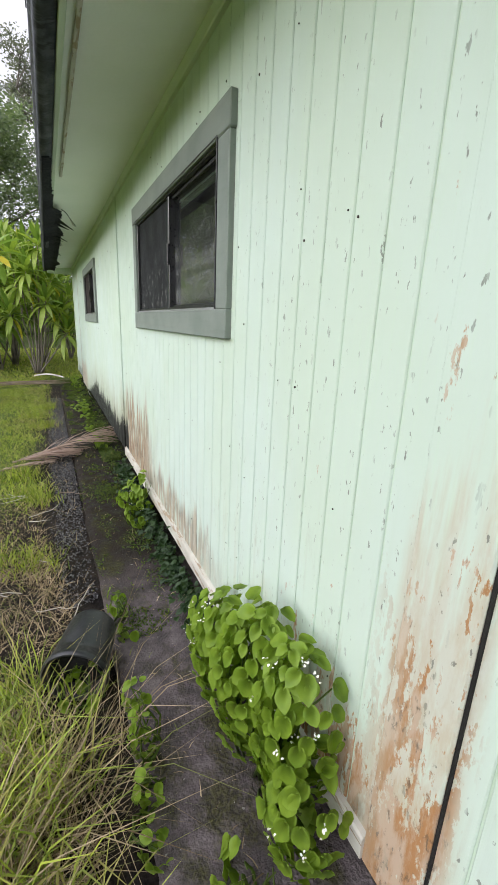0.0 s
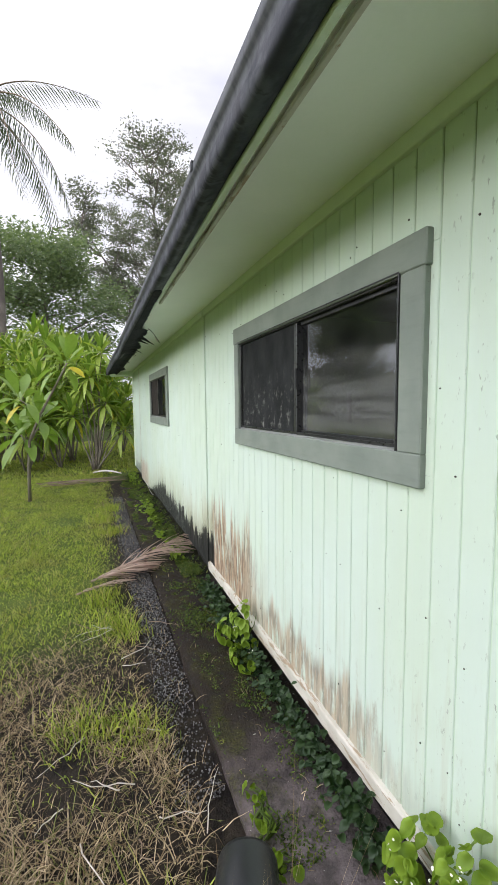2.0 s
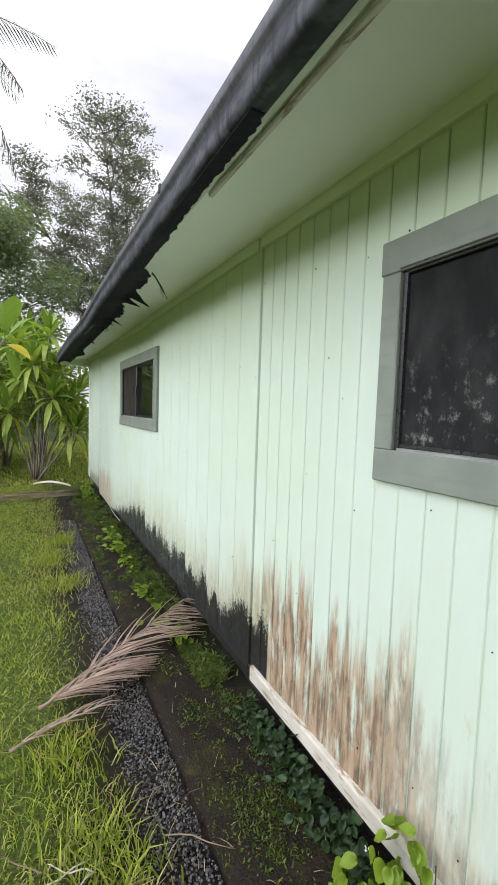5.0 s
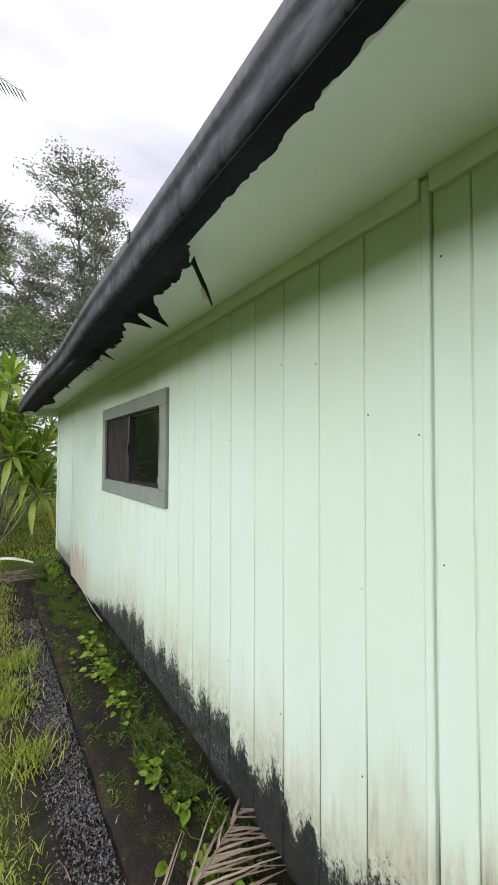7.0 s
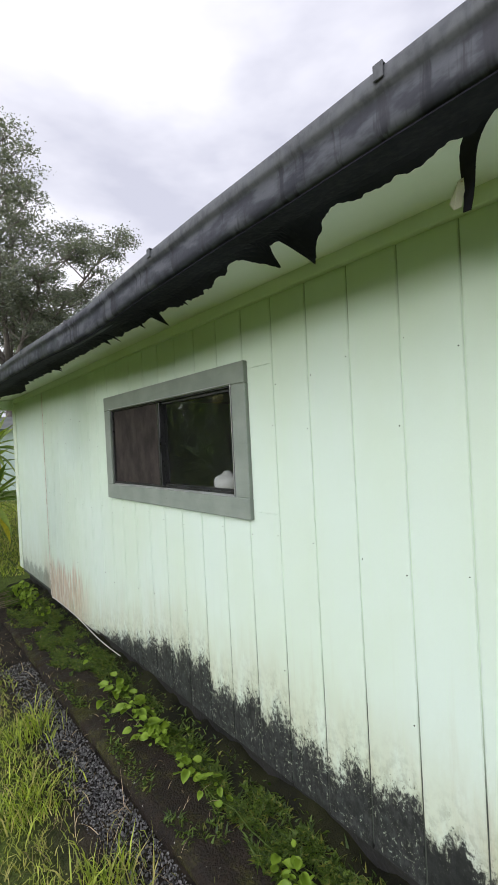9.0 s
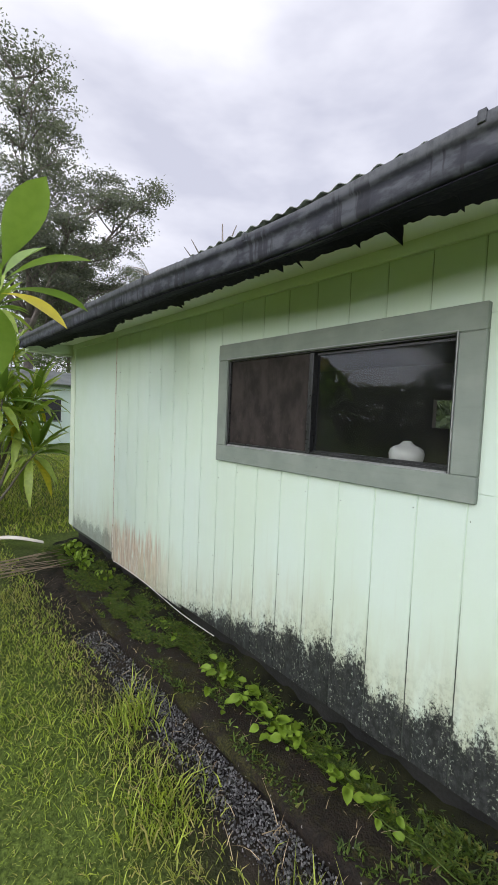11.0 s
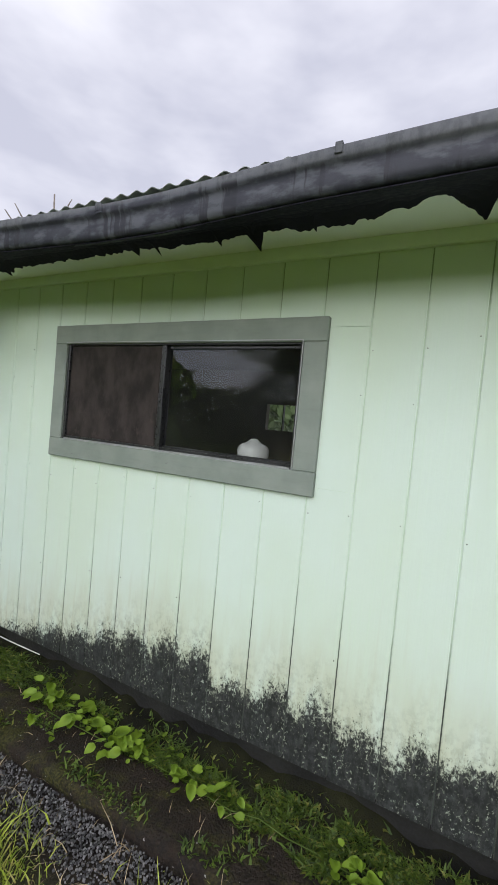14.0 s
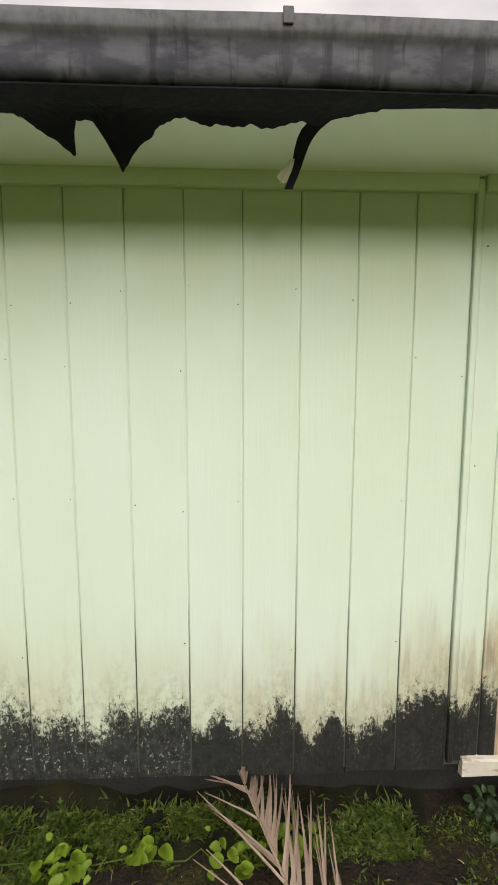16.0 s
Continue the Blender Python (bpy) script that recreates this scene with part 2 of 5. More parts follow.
def leaf_paint(name, dark, light, yellow=None, share=0.0, rough=0.45, glow=(1.25, 1.35, 0.7), patch=None):
    k = Mat(name, rough, 0, 0.45)
    r = k.island()
    col = k.mix(r, dark, light)
    if yellow:
        col = k.mix(k.ramp(k.math("FRACT", k.math("MULTIPLY", r, 7.31)), 1 - share, 1 - share + 0.02), col, yellow)
    col = k.mix(k.ramp(k.noise((22, 22, 22), 3), 0.35, 0.7, 0, 0.35), col, dark)
    if patch:
        col = k.mix(k.ramp(k.noise((1.6, 1.6, 0.1), 5, 0.65), 0.48, 0.68, 0, 0.75), col, patch)
    k.color(col)
    t = k.n.new("ShaderNodeBsdfTranslucent")
    k.put(t.inputs["Color"], k.mix(1.0, col, glow, "MULTIPLY"))
    a = k.n.new("ShaderNodeMixShader")
    a.inputs[0].default_value = 0.35
    k.l.new(k.b.outputs[0], a.inputs[1])
    k.l.new(t.outputs[0], a.inputs[2])
    k.l.new(a.outputs[0], k.n["Material Output"].inputs["Surface"])
    return k.m


def glass_paint(name, tint=(1, 1, 1), dust=0.0, mirror_haze=0.0, ior=1.5):
    k = Mat(name)
    tr = k.n.new("ShaderNodeBsdfTransparent")
    tr.inputs["Color"].default_value = (*tint, 1)
    gl = k.n.new("ShaderNodeBsdfGlossy")
    gl.inputs["Roughness"].default_value = 0.012
    gl.inputs["Color"].default_value = (0.75, 0.78, 0.78, 1)
    fr = k.n.new("ShaderNodeFresnel")
    fr.inputs["IOR"].default_value = ior
    a = k.n.new("ShaderNodeMixShader")
    k.l.new(fr.outputs[0], a.inputs[0])
    k.l.new(tr.outputs[0], a.inputs[1])
    k.l.new(gl.outputs[0], a.inputs[2])
    d = k.n.new("ShaderNodeBsdfDiffuse")
    d.inputs["Color"].default_value = (0.45, 0.46, 0.45, 1)
    c = k.n.new("ShaderNodeMixShader")
    haze = k.ramp(k.noise((3, 5, 2.5), 5, 0.65), 0.3, 0.75, dust * 0.3, dust)
    # pale streaked haze painted low on the pane in place of reflections
    if mirror_haze:
        low = k.ramp(k.math("ADD", k.axis(2), k.math("MULTIPLY", k.noise((1, 2.2, 3), 4), 0.3)), 1.92, 1.66)
        haze = k.math("ADD", haze, k.math("MULTIPLY", low, k.ramp(k.noise((1, 1.3, 15), 6, 0.65), 0.36, 0.66, mirror_haze * 0.25, mirror_haze * 1.3)))
    k.put(c.inputs[0], haze)
    k.l.new(a.outputs[0], c.inputs[1])
    k.l.new(d.outputs[0], c.inputs[2])
    k.l.new(c.outputs[0], k.n["Material Output"].inputs["Surface"])
    return k.m


def ground_paint():
    """Damp soil, moss and worn lawn."""
    k = Mat("damp_soil_and_lawn", 0.9, 0, 0.2)
    a, b, c = k.noise((0.7, 0.7, 0.7), 5), k.noise((9, 9, 9), 5, 0.65), k.noise((60, 60, 60), 3)
    soil = k.mix(k.ramp(b, 0.35, 0.65), (0.009, 0.007, 0.006), (0.032, 0.025, 0.018))
    green = k.mix(k.ramp(k.axis(0), -2.6, -3.6), k.mix(k.ramp(c, 0.3, 0.7), (0.036, 0.056, 0.009), (0.11, 0.15, 0.028)), k.mix(k.ramp(c, 0.3, 0.7), (0.09, 0.135, 0.022), (0.20, 0.26, 0.05)))
    lawn = k.math("MULTIPLY", k.math("MAXIMUM", k.ramp(k.axis(1), -1.1, -0.1), k.ramp(k.axis(0), -2.3, -3.0)), k.math("MULTIPLY", k.ramp(k.math("ADD", k.axis(0), k.math("MULTIPLY", b, 0.2)), -0.55, -1.0), k.ramp(k.math("ADD", a, k.math("MULTIPLY", b, 0.3)), 0.35, 0.62)))
    far = k.math("MAXIMUM", k.ramp(k.axis(1), 5.5, 7.0), k.math("MAXIMUM", k.ramp(k.axis(0), 2.0, 4.5), k.ramp(k.axis(1), -5.4, -7.0)))
    k.color(k.mix(k.math("MAXIMUM", lawn, far), soil, green))
    k.bump(k.math("ADD", b, c), 0.02, 0.7)
    return k.m


def concrete_paint():
    """Dark wet concrete with moss and pale lichen."""
    k = Mat("wet_stained_concrete", 0.7, 0, 0.2)
    a, b, c = k.noise((1.4, 1.0, 1), 5, 0.6), k.noise((14, 14, 14), 5, 0.7), k.noise((90, 90, 90), 3)
    wet = k.ramp(k.math("ADD", k.axis(1), k.math("MULTIPLY", a, 0.8)), -2.1, -1.2)
    dry = k.mix(k.ramp(b, 0.3, 0.68), (0.060, 0.050, 0.050), (0.165, 0.138, 0.138))
    mud = k.mix(k.ramp(k.math("ADD", k.math("MULTIPLY", b, 0.6), k.math("MULTIPLY", c, 0.4)), 0.36, 0.64), (0.008, 0.006, 0.0045), (0.026, 0.019, 0.0135))
    col = k.mix(k.math("MAXIMUM", wet, k.ramp(a, 0.56, 0.70)), dry, mud)
    moss = k.math("MULTIPLY", k.ramp(k.noise((5, 3, 5), 5, 0.7, (3, 1, 0)), 0.48, 0.64), 0.8)
    col = k.mix(moss, col, k.mix(k.ramp(c, 0.35, 0.65), (0.012, 0.014, 0.004), (0.058, 0.056, 0.012)))
    col = k.mix(k.ramp(k.noise((55, 55, 55), 2, 0.5, (1, 2, 0)), 0.72, 0.75, 0, 0.7), col, (0.34, 0.33, 0.30))
    k.color(col)
    k.rough(k.ramp(b, 0.3, 0.7, 0.55, 0.95))
    k.bump(k.math("ADD", b, c), 0.010, 0.9)
    return k.m


def gutter_paint():
    k = Mat("weathered_dark_gutter_paint", 0.6, 0.0, 0.3)
    a, b = k.noise((3, 5, 6), 5, 0.65), k.noise((30, 50, 30), 4, 0.6)
    run = k.noise((10, 22, 2), 4, 0.6)
    patch = k.noise((16, 9, 24), 4, 0.55, (0, 0, 3))
    col = k.mix(k.ramp(k.math("ADD", k.math("MULTIPLY", a, 0.4), k.math("MULTIPLY", patch, 0.6)), 0.44, 0.58), (0.020, 0.022, 0.031), (0.064, 0.068, 0.080))
    col = k.mix(k.ramp(run, 0.52, 0.62, 0, 0.85), col, (0.014, 0.0145, 0.021))
    # lighter grey put into the colour along the lip, in patches
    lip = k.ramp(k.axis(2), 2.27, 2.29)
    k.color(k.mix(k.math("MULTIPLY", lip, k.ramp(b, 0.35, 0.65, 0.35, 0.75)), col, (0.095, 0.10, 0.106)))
    k.rough(k.ramp(a, 0.3, 0.7, 0.5, 0.8))
    k.bump(b, 0.002)
    return k.m


def wood_paint(name, a, b, wear=None, amount=0.0):
    k = Mat(name, 0.6, 0, 0.35)
    g, f = k.noise((40, 5, 40), 5, 0.6), k.noise((6, 6, 6), 5)
    col = k.mix(k.ramp(f, 0.3, 0.7), a, b)
    if wear:
        col = k.mix(k.ramp(k.noise((18, 5, 30), 5, 0.7), 0.62 - amount, 0.68 - amount), col, wear)
    k.color(k.mix(k.ramp(g, 0.5, 0.75, 0, 0.18), col, tuple(v * 0.6 for v in a)))
    k.bump(g, 0.0015)
    return k.m


M_SIDING = siding_paint()
M_SOFFIT = speckled("pale_green_soffit_paint", (0.80, 0.84, 0.76), (0.84, 0.87, 0.80), 20, 0.6, 0.0008)
M_FRIEZE = speckled("pale_green_trim_paint", (0.57, 0.65, 0.52), (0.60, 0.68, 0.56), 24, 0.6, 0.0008)
M_TRIM = wood_paint("grey_green_window_paint", (0.175, 0.205, 0.180), (0.215, 0.245, 0.215), (0.13, 0.15, 0.13), -0.06)
M_BASE = wood_paint("weathered_white_board", (0.47, 0.45, 0.38), (0.60, 0.58, 0.51), (0.32, 0.25, 0.17), 0.08)
M_DARK = speckled("black_anodised_window_metal", (0.012, 0.013, 0.014), (0.03, 0.03, 0.032), 30, 0.35, 0.0003, 0.5)
M_ALU = speckled("dull_window_track_metal", (0.25, 0.26, 0.26), (0.36, 0.37, 0.37), 30, 0.4, 0.0003, 0.5, 0.4)
M_GLASS = glass_paint("window_glass", (0.72, 0.75, 0.74), 0.03)
M_GLASS_DUSTY_HAZED = glass_paint("dusty_hazed_window_glass", (0.72, 0.75, 0.74), 0.04, 0.20, 1.85)
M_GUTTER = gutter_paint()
M_TORN = speckled("torn_black_membrane", (0.005, 0.005, 0.009), (0.017, 0.016, 0.026), 18, 0.8, 0.003, 0.15)
M_ROOF = speckled("weathered_grey_roof_metal", (0.20, 0.22, 0.21), (0.30, 0.32, 0.31), 12, 0.5, 0.001, 0.5, 0.3)
# near-black, since the shade under the boards is put into this colour
M_FOUND = speckled("near_black_foundation", (0.004, 0.004, 0.004), (0.018, 0.018, 0.015), 20, 0.9, 0.006)
M_GROUND = ground_paint()
M_CONC = concrete_paint()
M_INNER = speckled("brown_interior_panelling", (0.10, 0.075, 0.055), (0.15, 0.115, 0.085), 10, 0.7, 0.001)
M_NAIL = speckled("rusty_nail_head", (0.015, 0.014, 0.012), (0.05, 0.04, 0.03), 80, 0.7, 0.0)


# ---- mesh helpers ----
def mesh(name, verts, faces, mat, smooth=False):
    me = bpy.data.meshes.new(name)
    me.from_pydata([tuple(v) for v in verts], [], faces)
    me.materials.append(mat)
    if smooth:
        me.polygons.foreach_set("use_smooth", [True] * len(me.polygons))
    me.update()
    return me


def from_bm(name, bm, mat, smooth=False):
    bmesh.ops.recalc_face_normals(bm, faces=bm.faces)
    me = bpy.data.meshes.new(name)
    bm.to_mesh(me)
    bm.free()
    me.materials.append(mat)
    if smooth:
        me.polygons.foreach_set("use_smooth", [True] * len(me.polygons))
    return me


def part(name, me, parent=None, label=""):
    ob = new(name, me)
    if parent is not None:
        ob.parent = parent
    if label:
        ob["label"] = label
    return ob


def box(x0, x1, y0, y1, z0, z1, bevel=0.0, bm=None):
    bm = bm or bmesh.new()
    m = Matrix.LocRotScale(((x0 + x1) / 2, (y0 + y1) / 2, (z0 + z1) / 2), None, (x1 - x0, y1 - y0, z1 - z0))
    r = bmesh.ops.create_cube(bm, size=1, matrix=m)
    if bevel:
        edges = list({e for v in r["verts"] for e in v.link_edges})
        bmesh.ops.bevel(bm, geom=edges, offset=bevel, segments=1, affect="EDGES")
    return bm


def boxpart(name, dims, mat, parent=None, bevel=0.003, label=""):
    return part(name, from_bm(name, box(*dims, bevel), mat), parent, label)


def tube(points, radii, sides=8):
    """Vertices and faces of a tapered tube along points."""
    verts, faces = [], []
    pts = [Vector(p) for p in points]
    for i, p in enumerate(pts):
        d = (pts[min(i + 1, len(pts) - 1)] - pts[max(i - 1, 0)]).normalized()
        u = d.cross(Vector((0.31, 0.17, 0.93)) if abs(d.z) < 0.95 else Vector((1, 0, 0))).normalized()
        w = d.cross(u)
        for s in range(sides):
            a = 2 * math.pi * s / sides
            verts.append(p + (u * math.cos(a) + w * math.sin(a)) * radii[i])
    for i in range(len(pts) - 1):
        for s in range(sides):
            a, b = i * sides + s, i * sides + (s + 1) % sides
            faces.append((a, b, b + sides, a + sides))
    faces.append(tuple(range(sides))[::-1])
    faces.append(tuple((len(pts) - 1) * sides + s for s in range(sides)))
    return verts, faces


def join(lists):
    verts, faces = [], []
    for v, f in lists:
        o = len(verts)
        verts.extend(v)
        faces.extend(tuple(i + o for i in q) for q in f)
    return verts, faces


def extrude_y(profile, ys, closed=True, wob=0.0):
    """A profile in x and z carried along y."""
    verts, faces, n = [], [], len(profile)
    for y in ys:
        dz = wob * noise.noise((0, y * 0.8, 0))
        verts.extend((x, y, z + dz) for x, z in profile)
    for i in range(len(ys) - 1):
        for j in range(n if closed else n - 1):
            a, b = i * n + j, i * n + (j + 1) % n
            faces.append((a, b, b + n, a + n))
    if closed:
        faces.append(tuple(range(n)))
        faces.append(tuple((len(ys) - 1) * n + j for j in range(n))[::-1])
    return verts, faces


# ---- the plan: the long wall stands at x = 0 and runs along y ----
Y0, Y1 = -4.7, 6.37          # near end and far corner of the wall
WIN_1, WIN_2 = (-2.56, -0.855), (1.796, 3.45)   # outer edges of the window surrounds
WZ0, WZ1 = 1.238, 2.003
JOINT = 5.16
GROUND = -0.10
DEPTH = 3.6                  # the house is this deep

# ground: one sheet to the horizon, finer near the path
def ground():
    xs = np.concatenate((np.linspace(-400, -12, 12), np.linspace(-10, 1, 56), np.linspace(2, 400, 12)))
    ys = np.concatenate((np.linspace(-300, -10, 8), np.linspace(-8, 14, 90), np.linspace(16, 500, 12)))
    verts, faces = [], []
    for y in ys:
        for x in xs:
            z = GROUND - 0.02
            if abs(x) < 30 and abs(y) < 40:
                z += 0.025 * noise.noise((x * 1.1, y * 1.1, 0.3)) + 0.012 * noise.noise((x * 4, y * 4, 2))
            if -0.70 < x < 0.6:
                z = GROUND - 0.045
            verts.append((x, y, z))
    n = len(xs)
    for j in range(len(ys) - 1):
        for i in range(n - 1):
            a = j * n + i
            faces.append((a, a + 1, a + n + 1, a + n))
    return tagged(part("ground", mesh("ground", verts, faces, M_GROUND, True)), "damp soil and worn lawn around the house", "ground", kind="structure")


ground()


def concrete_path():
    xs, ys = np.linspace(-0.455, 0.06, 12), np.linspace(-5.2, 5.25, 150)
    verts, faces = [], []
    for j, y in enumerate(ys):
        for i, x in enumerate(xs):
            z = GROUND + 0.012 + 0.006 * noise.noise((x * 5, y * 3, 1))
            xx = x + (0.018 * noise.noise((0, y * 3.1, 5)) + 0.010 * noise.noise((0, y * 11, 9)) if i == 0 else 0)
            if i == 0:
                z -= 0.012
            verts.append((xx, y, z))
    n = len(xs)
    for j in range(len(ys) - 1):
        for i in range(n - 1):
            a = j * n + i
            faces.append((a, a + 1, a + n + 1, a + n))
    # edge face down into the soil
    o = len(verts)
    for j in range(len(ys)):
        verts.append((verts[j * n][0], ys[j], GROUND - 0.08))
    for j in range(len(ys) - 1):
        faces.append((j * n, (j + 1) * n, o + j + 1, o + j))
    return tagged(part("pavement", mesh("pavement", verts, faces, M_CONC, True)), "narrow dark wet concrete strip along the house wall", "pavement", kind="structure")


concrete_path()

# ---- the house shell ----
def pierced_wall(name, x0, x1, y0, y1, z0, z1, holes, mat):
    """A wall with openings (y0, y1, z0, z1) that go through it."""
    bm = bmesh.new()
    ys = sorted({y0, y1, *(v for h in holes for v in h[:2])})
    for a, b in zip(ys, ys[1:]):
        cuts = [h for h in holes if h[0] <= a + 1e-6 and h[1] >= b - 1e-6]
        if not cuts:
            box(x0, x1, a, b, z0, z1, 0, bm)
        else:
            box(x0, x1, a, b, z0, cuts[0][2], 0, bm)
            box(x0, x1, a, b, cuts[0][3], z1, 0, bm)
    bmesh.ops.remove_doubles(bm, verts=bm.verts, dist=1e-4)
    return tagged(part(name, from_bm(name, bm, mat)), kind="structure")


H1 = (WIN_1[0] + 0.10, WIN_1[1] - 0.07, WZ0 + 0.10, WZ1 - 0.095)
H2 = (WIN_2[0] + 0.10, WIN_2[1] - 0.09, WZ0 + 0.10, WZ1 - 0.095)
# groove colour: grime towards the foot, darker olive put in under the eave
kg = Mat("grimy_darkened_siding_groove", 0.8, 0, 0.2)
kg_foot = kg.ramp(kg.math("ADD", kg.axis(2), kg.math("MULTIPLY", kg.noise((2, 9, 3), 4), 0.8)), 1.40, 0.85)
kg_near = kg.ramp(kg.axis(1), -1.6, -0.3)
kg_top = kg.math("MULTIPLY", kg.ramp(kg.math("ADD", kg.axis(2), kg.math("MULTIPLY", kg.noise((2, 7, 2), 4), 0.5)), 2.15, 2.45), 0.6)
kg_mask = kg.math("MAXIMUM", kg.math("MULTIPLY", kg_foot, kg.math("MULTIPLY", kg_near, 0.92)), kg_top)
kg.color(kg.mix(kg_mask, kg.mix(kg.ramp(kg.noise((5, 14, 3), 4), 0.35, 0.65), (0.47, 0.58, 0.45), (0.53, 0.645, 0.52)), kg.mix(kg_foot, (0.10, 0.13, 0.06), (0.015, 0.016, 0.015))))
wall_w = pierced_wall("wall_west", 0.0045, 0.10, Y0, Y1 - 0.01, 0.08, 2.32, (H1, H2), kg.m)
tagged(wall_w, "pale green grooved plywood siding, mouldy and rotten at the foot", "wall")
wall_e = tagged(pierced_wall("wall_east", DEPTH, DEPTH + 0.1, Y0, Y1, 0.0, 2.32, ((3.05, 3.68, 1.50, 1.86),), M_INNER), "brown panelled far wall of the dark room", "wall")
for nm, y in (("wall_south", Y0 - 0.1), ("wall_north", Y1 - 0.02)):
    outline = [(0.02, 0.08), (DEPTH + 0.1, 0.08), (DEPTH + 0.1, 2.41), (1.85, 2.80), (0.02, 2.42)]
    tagged(part(nm, mesh(nm, *extrude_y(outline, (y, y + 0.1)), M_SIDING)), "pale green painted gable end wall of the house", "wall", kind="structure")
# unseen partition, added so the room behind the first window stays dark
tagged(boxpart("added_partition", (0.102, DEPTH - 0.002, 0.02, 0.10, 0.3, 2.36), M_INNER, bevel=0), "added brown partition wall that keeps the near room dark", "wall", kind="structure")
tagged(boxpart("floor", (0.03, DEPTH, Y0, Y1 - 0.03, 0.20, 0.30), M_INNER, bevel=0), "dark timber floor inside the house", "floor", kind="structure")
tagged(boxpart("ceiling", (0.102, DEPTH + 0.1, Y0, Y1 - 0.03, 2.335, 2.38), M_INNER, bevel=0), "dark ceiling inside the house", "ceiling", kind="structure")
tagged(boxpart("foundation", (0.065, DEPTH, Y0, Y1 - 0.03, -0.25, 0.079), M_FOUND, bevel=0), "near-black foundation under the siding, shade put in its colour", "foundation", kind="structure")

# siding boards: narrow ones before the seam, wide ones after it, each its own piece
def boards():
    meshes = {}

    def board(y0, y1, z0, z1, proud=0.0):
        w, h = round(y1 - y0 - 0.005, 4), round(z1 - z0, 3)
        if (w, h) not in meshes:
            bm = box(-0.007, 0.007, -w / 2, w / 2, -h / 2, h / 2, 0)
            bmesh.ops.bevel(bm, geom=[e for e in bm.edges if all(v.co.x < 0 for v in e.verts) and abs(e.verts[0].co.y - e.verts[1].co.y) < 1e-6], offset=0.0025, segments=1, affect="EDGES")
            meshes[(w, h)] = from_bm("siding_board", bm, M_SIDING)
        ob = part("siding_board", meshes[(w, h)], wall_w)
        ob.location = (0.007 - proud, (y0 + y1) / 2, (z0 + z1) / 2)

    def row(edges, win, foot):
        for a, b in zip(edges, edges[1:]):
            base = foot(0.5 * (a + b))
            if win and b > win[0] + 0.03 and a < win[1] - 0.03:
                board(a, b, base, WZ0 + 0.04)
                board(a, b, WZ1 - 0.04, 2.30)
                if a < win[0]:
                    board(a, win[0] + 0.02, WZ0 + 0.042, WZ1 - 0.042)
                if b > win[1]:
                    board(win[1] - 0.02, b, WZ0 + 0.042, WZ1 - 0.042)
            else:
                board(a, b, base, 2.30)

    near = [-0.028 - 0.1026 * i for i in range(46)][::-1]
    row([v for v in near if v > Y0], WIN_1, lambda y: 0.10)
    wide = [0.0 + 0.2032 * i for i in range(25)]
    row(wide + [JOINT - 0.09, JOINT], WIN_2, lambda y: 0.065 + 0.012 * noise.noise((0, y * 9, 0)) - (0.03 if y > 3.9 else 0))
    row([JOINT + 0.012, Y1 - 0.03], None, lambda y: 0.11)


# trim of the wall
# thin solid strip, near-black in place of the shade in the panel seam
boxpart("shadow_strip", (-0.006, 0.012, -3.661, -3.655, 0.05, 2.255), M_FOUND, wall_w, 0)
boxpart("edge_board", (-0.013, 0.012, -3.655, -3.50, 0.045, 2.255), M_SIDING, wall_w, 0.004)
batten = boxpart("batten", (-0.012, 0.012, -0.026, -0.002, 0.10, 2.30), M_SIDING, wall_w, 0.003)
boxpart("corner_board", (-0.014, 0.05, Y1 - 0.03, Y1 + 0.1, 0.12, 2.30), M_FRIEZE, wall_w, 0.004, "pale green corner board")
boxpart("joint_strip", (-0.004, 0.012, JOINT, JOINT + 0.012, 0.05, 2.25), M_BASE, wall_w, 0.002)
tagged(boxpart("frieze_board", (-0.020, 0.012, Y0, -0.03, 2.257, 2.318), M_FRIEZE, None, 0.004), "pale green board along the top of the wall", "trim", kind="structure")
tagged(boxpart("frieze_board", (-0.020, 0.012, 0.0, Y1, 2.255, 2.318), M_FRIEZE, None, 0.004), "pale green board along the top of the wall", "trim", kind="structure")


def skirt():
    ys = np.linspace(-3.50, -0.062, 60)
    verts, faces = [], []
    prof = [(-0.017, 0.045), (-0.019, 0.108), (-0.014, 0.117), (0.010, 0.121), (0.010, 0.042)]
    for y in ys:
        for i, (x, z) in enumerate(prof):
            verts.append((x + 0.002 * noise.noise((y * 6, i, 0)), y, z + 0.004 * noise.noise((y * 5, i * 3, 4))))
    n = len(prof)
    for j in range(len(ys) - 1):
        for i in range(n):
            a, b = j * n + i, j * n + (i + 1) % n
            faces.append((a, b, b + n, a + n))
    faces.append(tuple(range(n)))
    faces.append(tuple((len(ys) - 1) * n + i for i in range(n))[::-1])
    return tagged(part("baseboard", mesh("baseboard", verts, faces, M_BASE)), "weathered white skirting board at the foot of the siding", "baseboard", kind="structure")


skirt()

# ---- eave: soffit, fascia, gutter, torn membrane, roof ----
tagged(part("soffit", mesh("soffit", *extrude_y([(0.05, 2.318), (-0.462, 2.268), (-0.462, 2.286), (0.05, 2.336)], np.linspace(Y0, Y1 + 0.3, 40), True, 0.004), M_SOFFIT)), "pale green painted soffit under the eave", "soffit", kind="structure")
tagged(boxpart("fascia", (-0.487, -0.463, Y0, Y1 + 0.25, 2.232, 2.322), M_FRIEZE, None, 0.003), "pale green painted fascia board behind the gutter", "fascia", kind="structure")
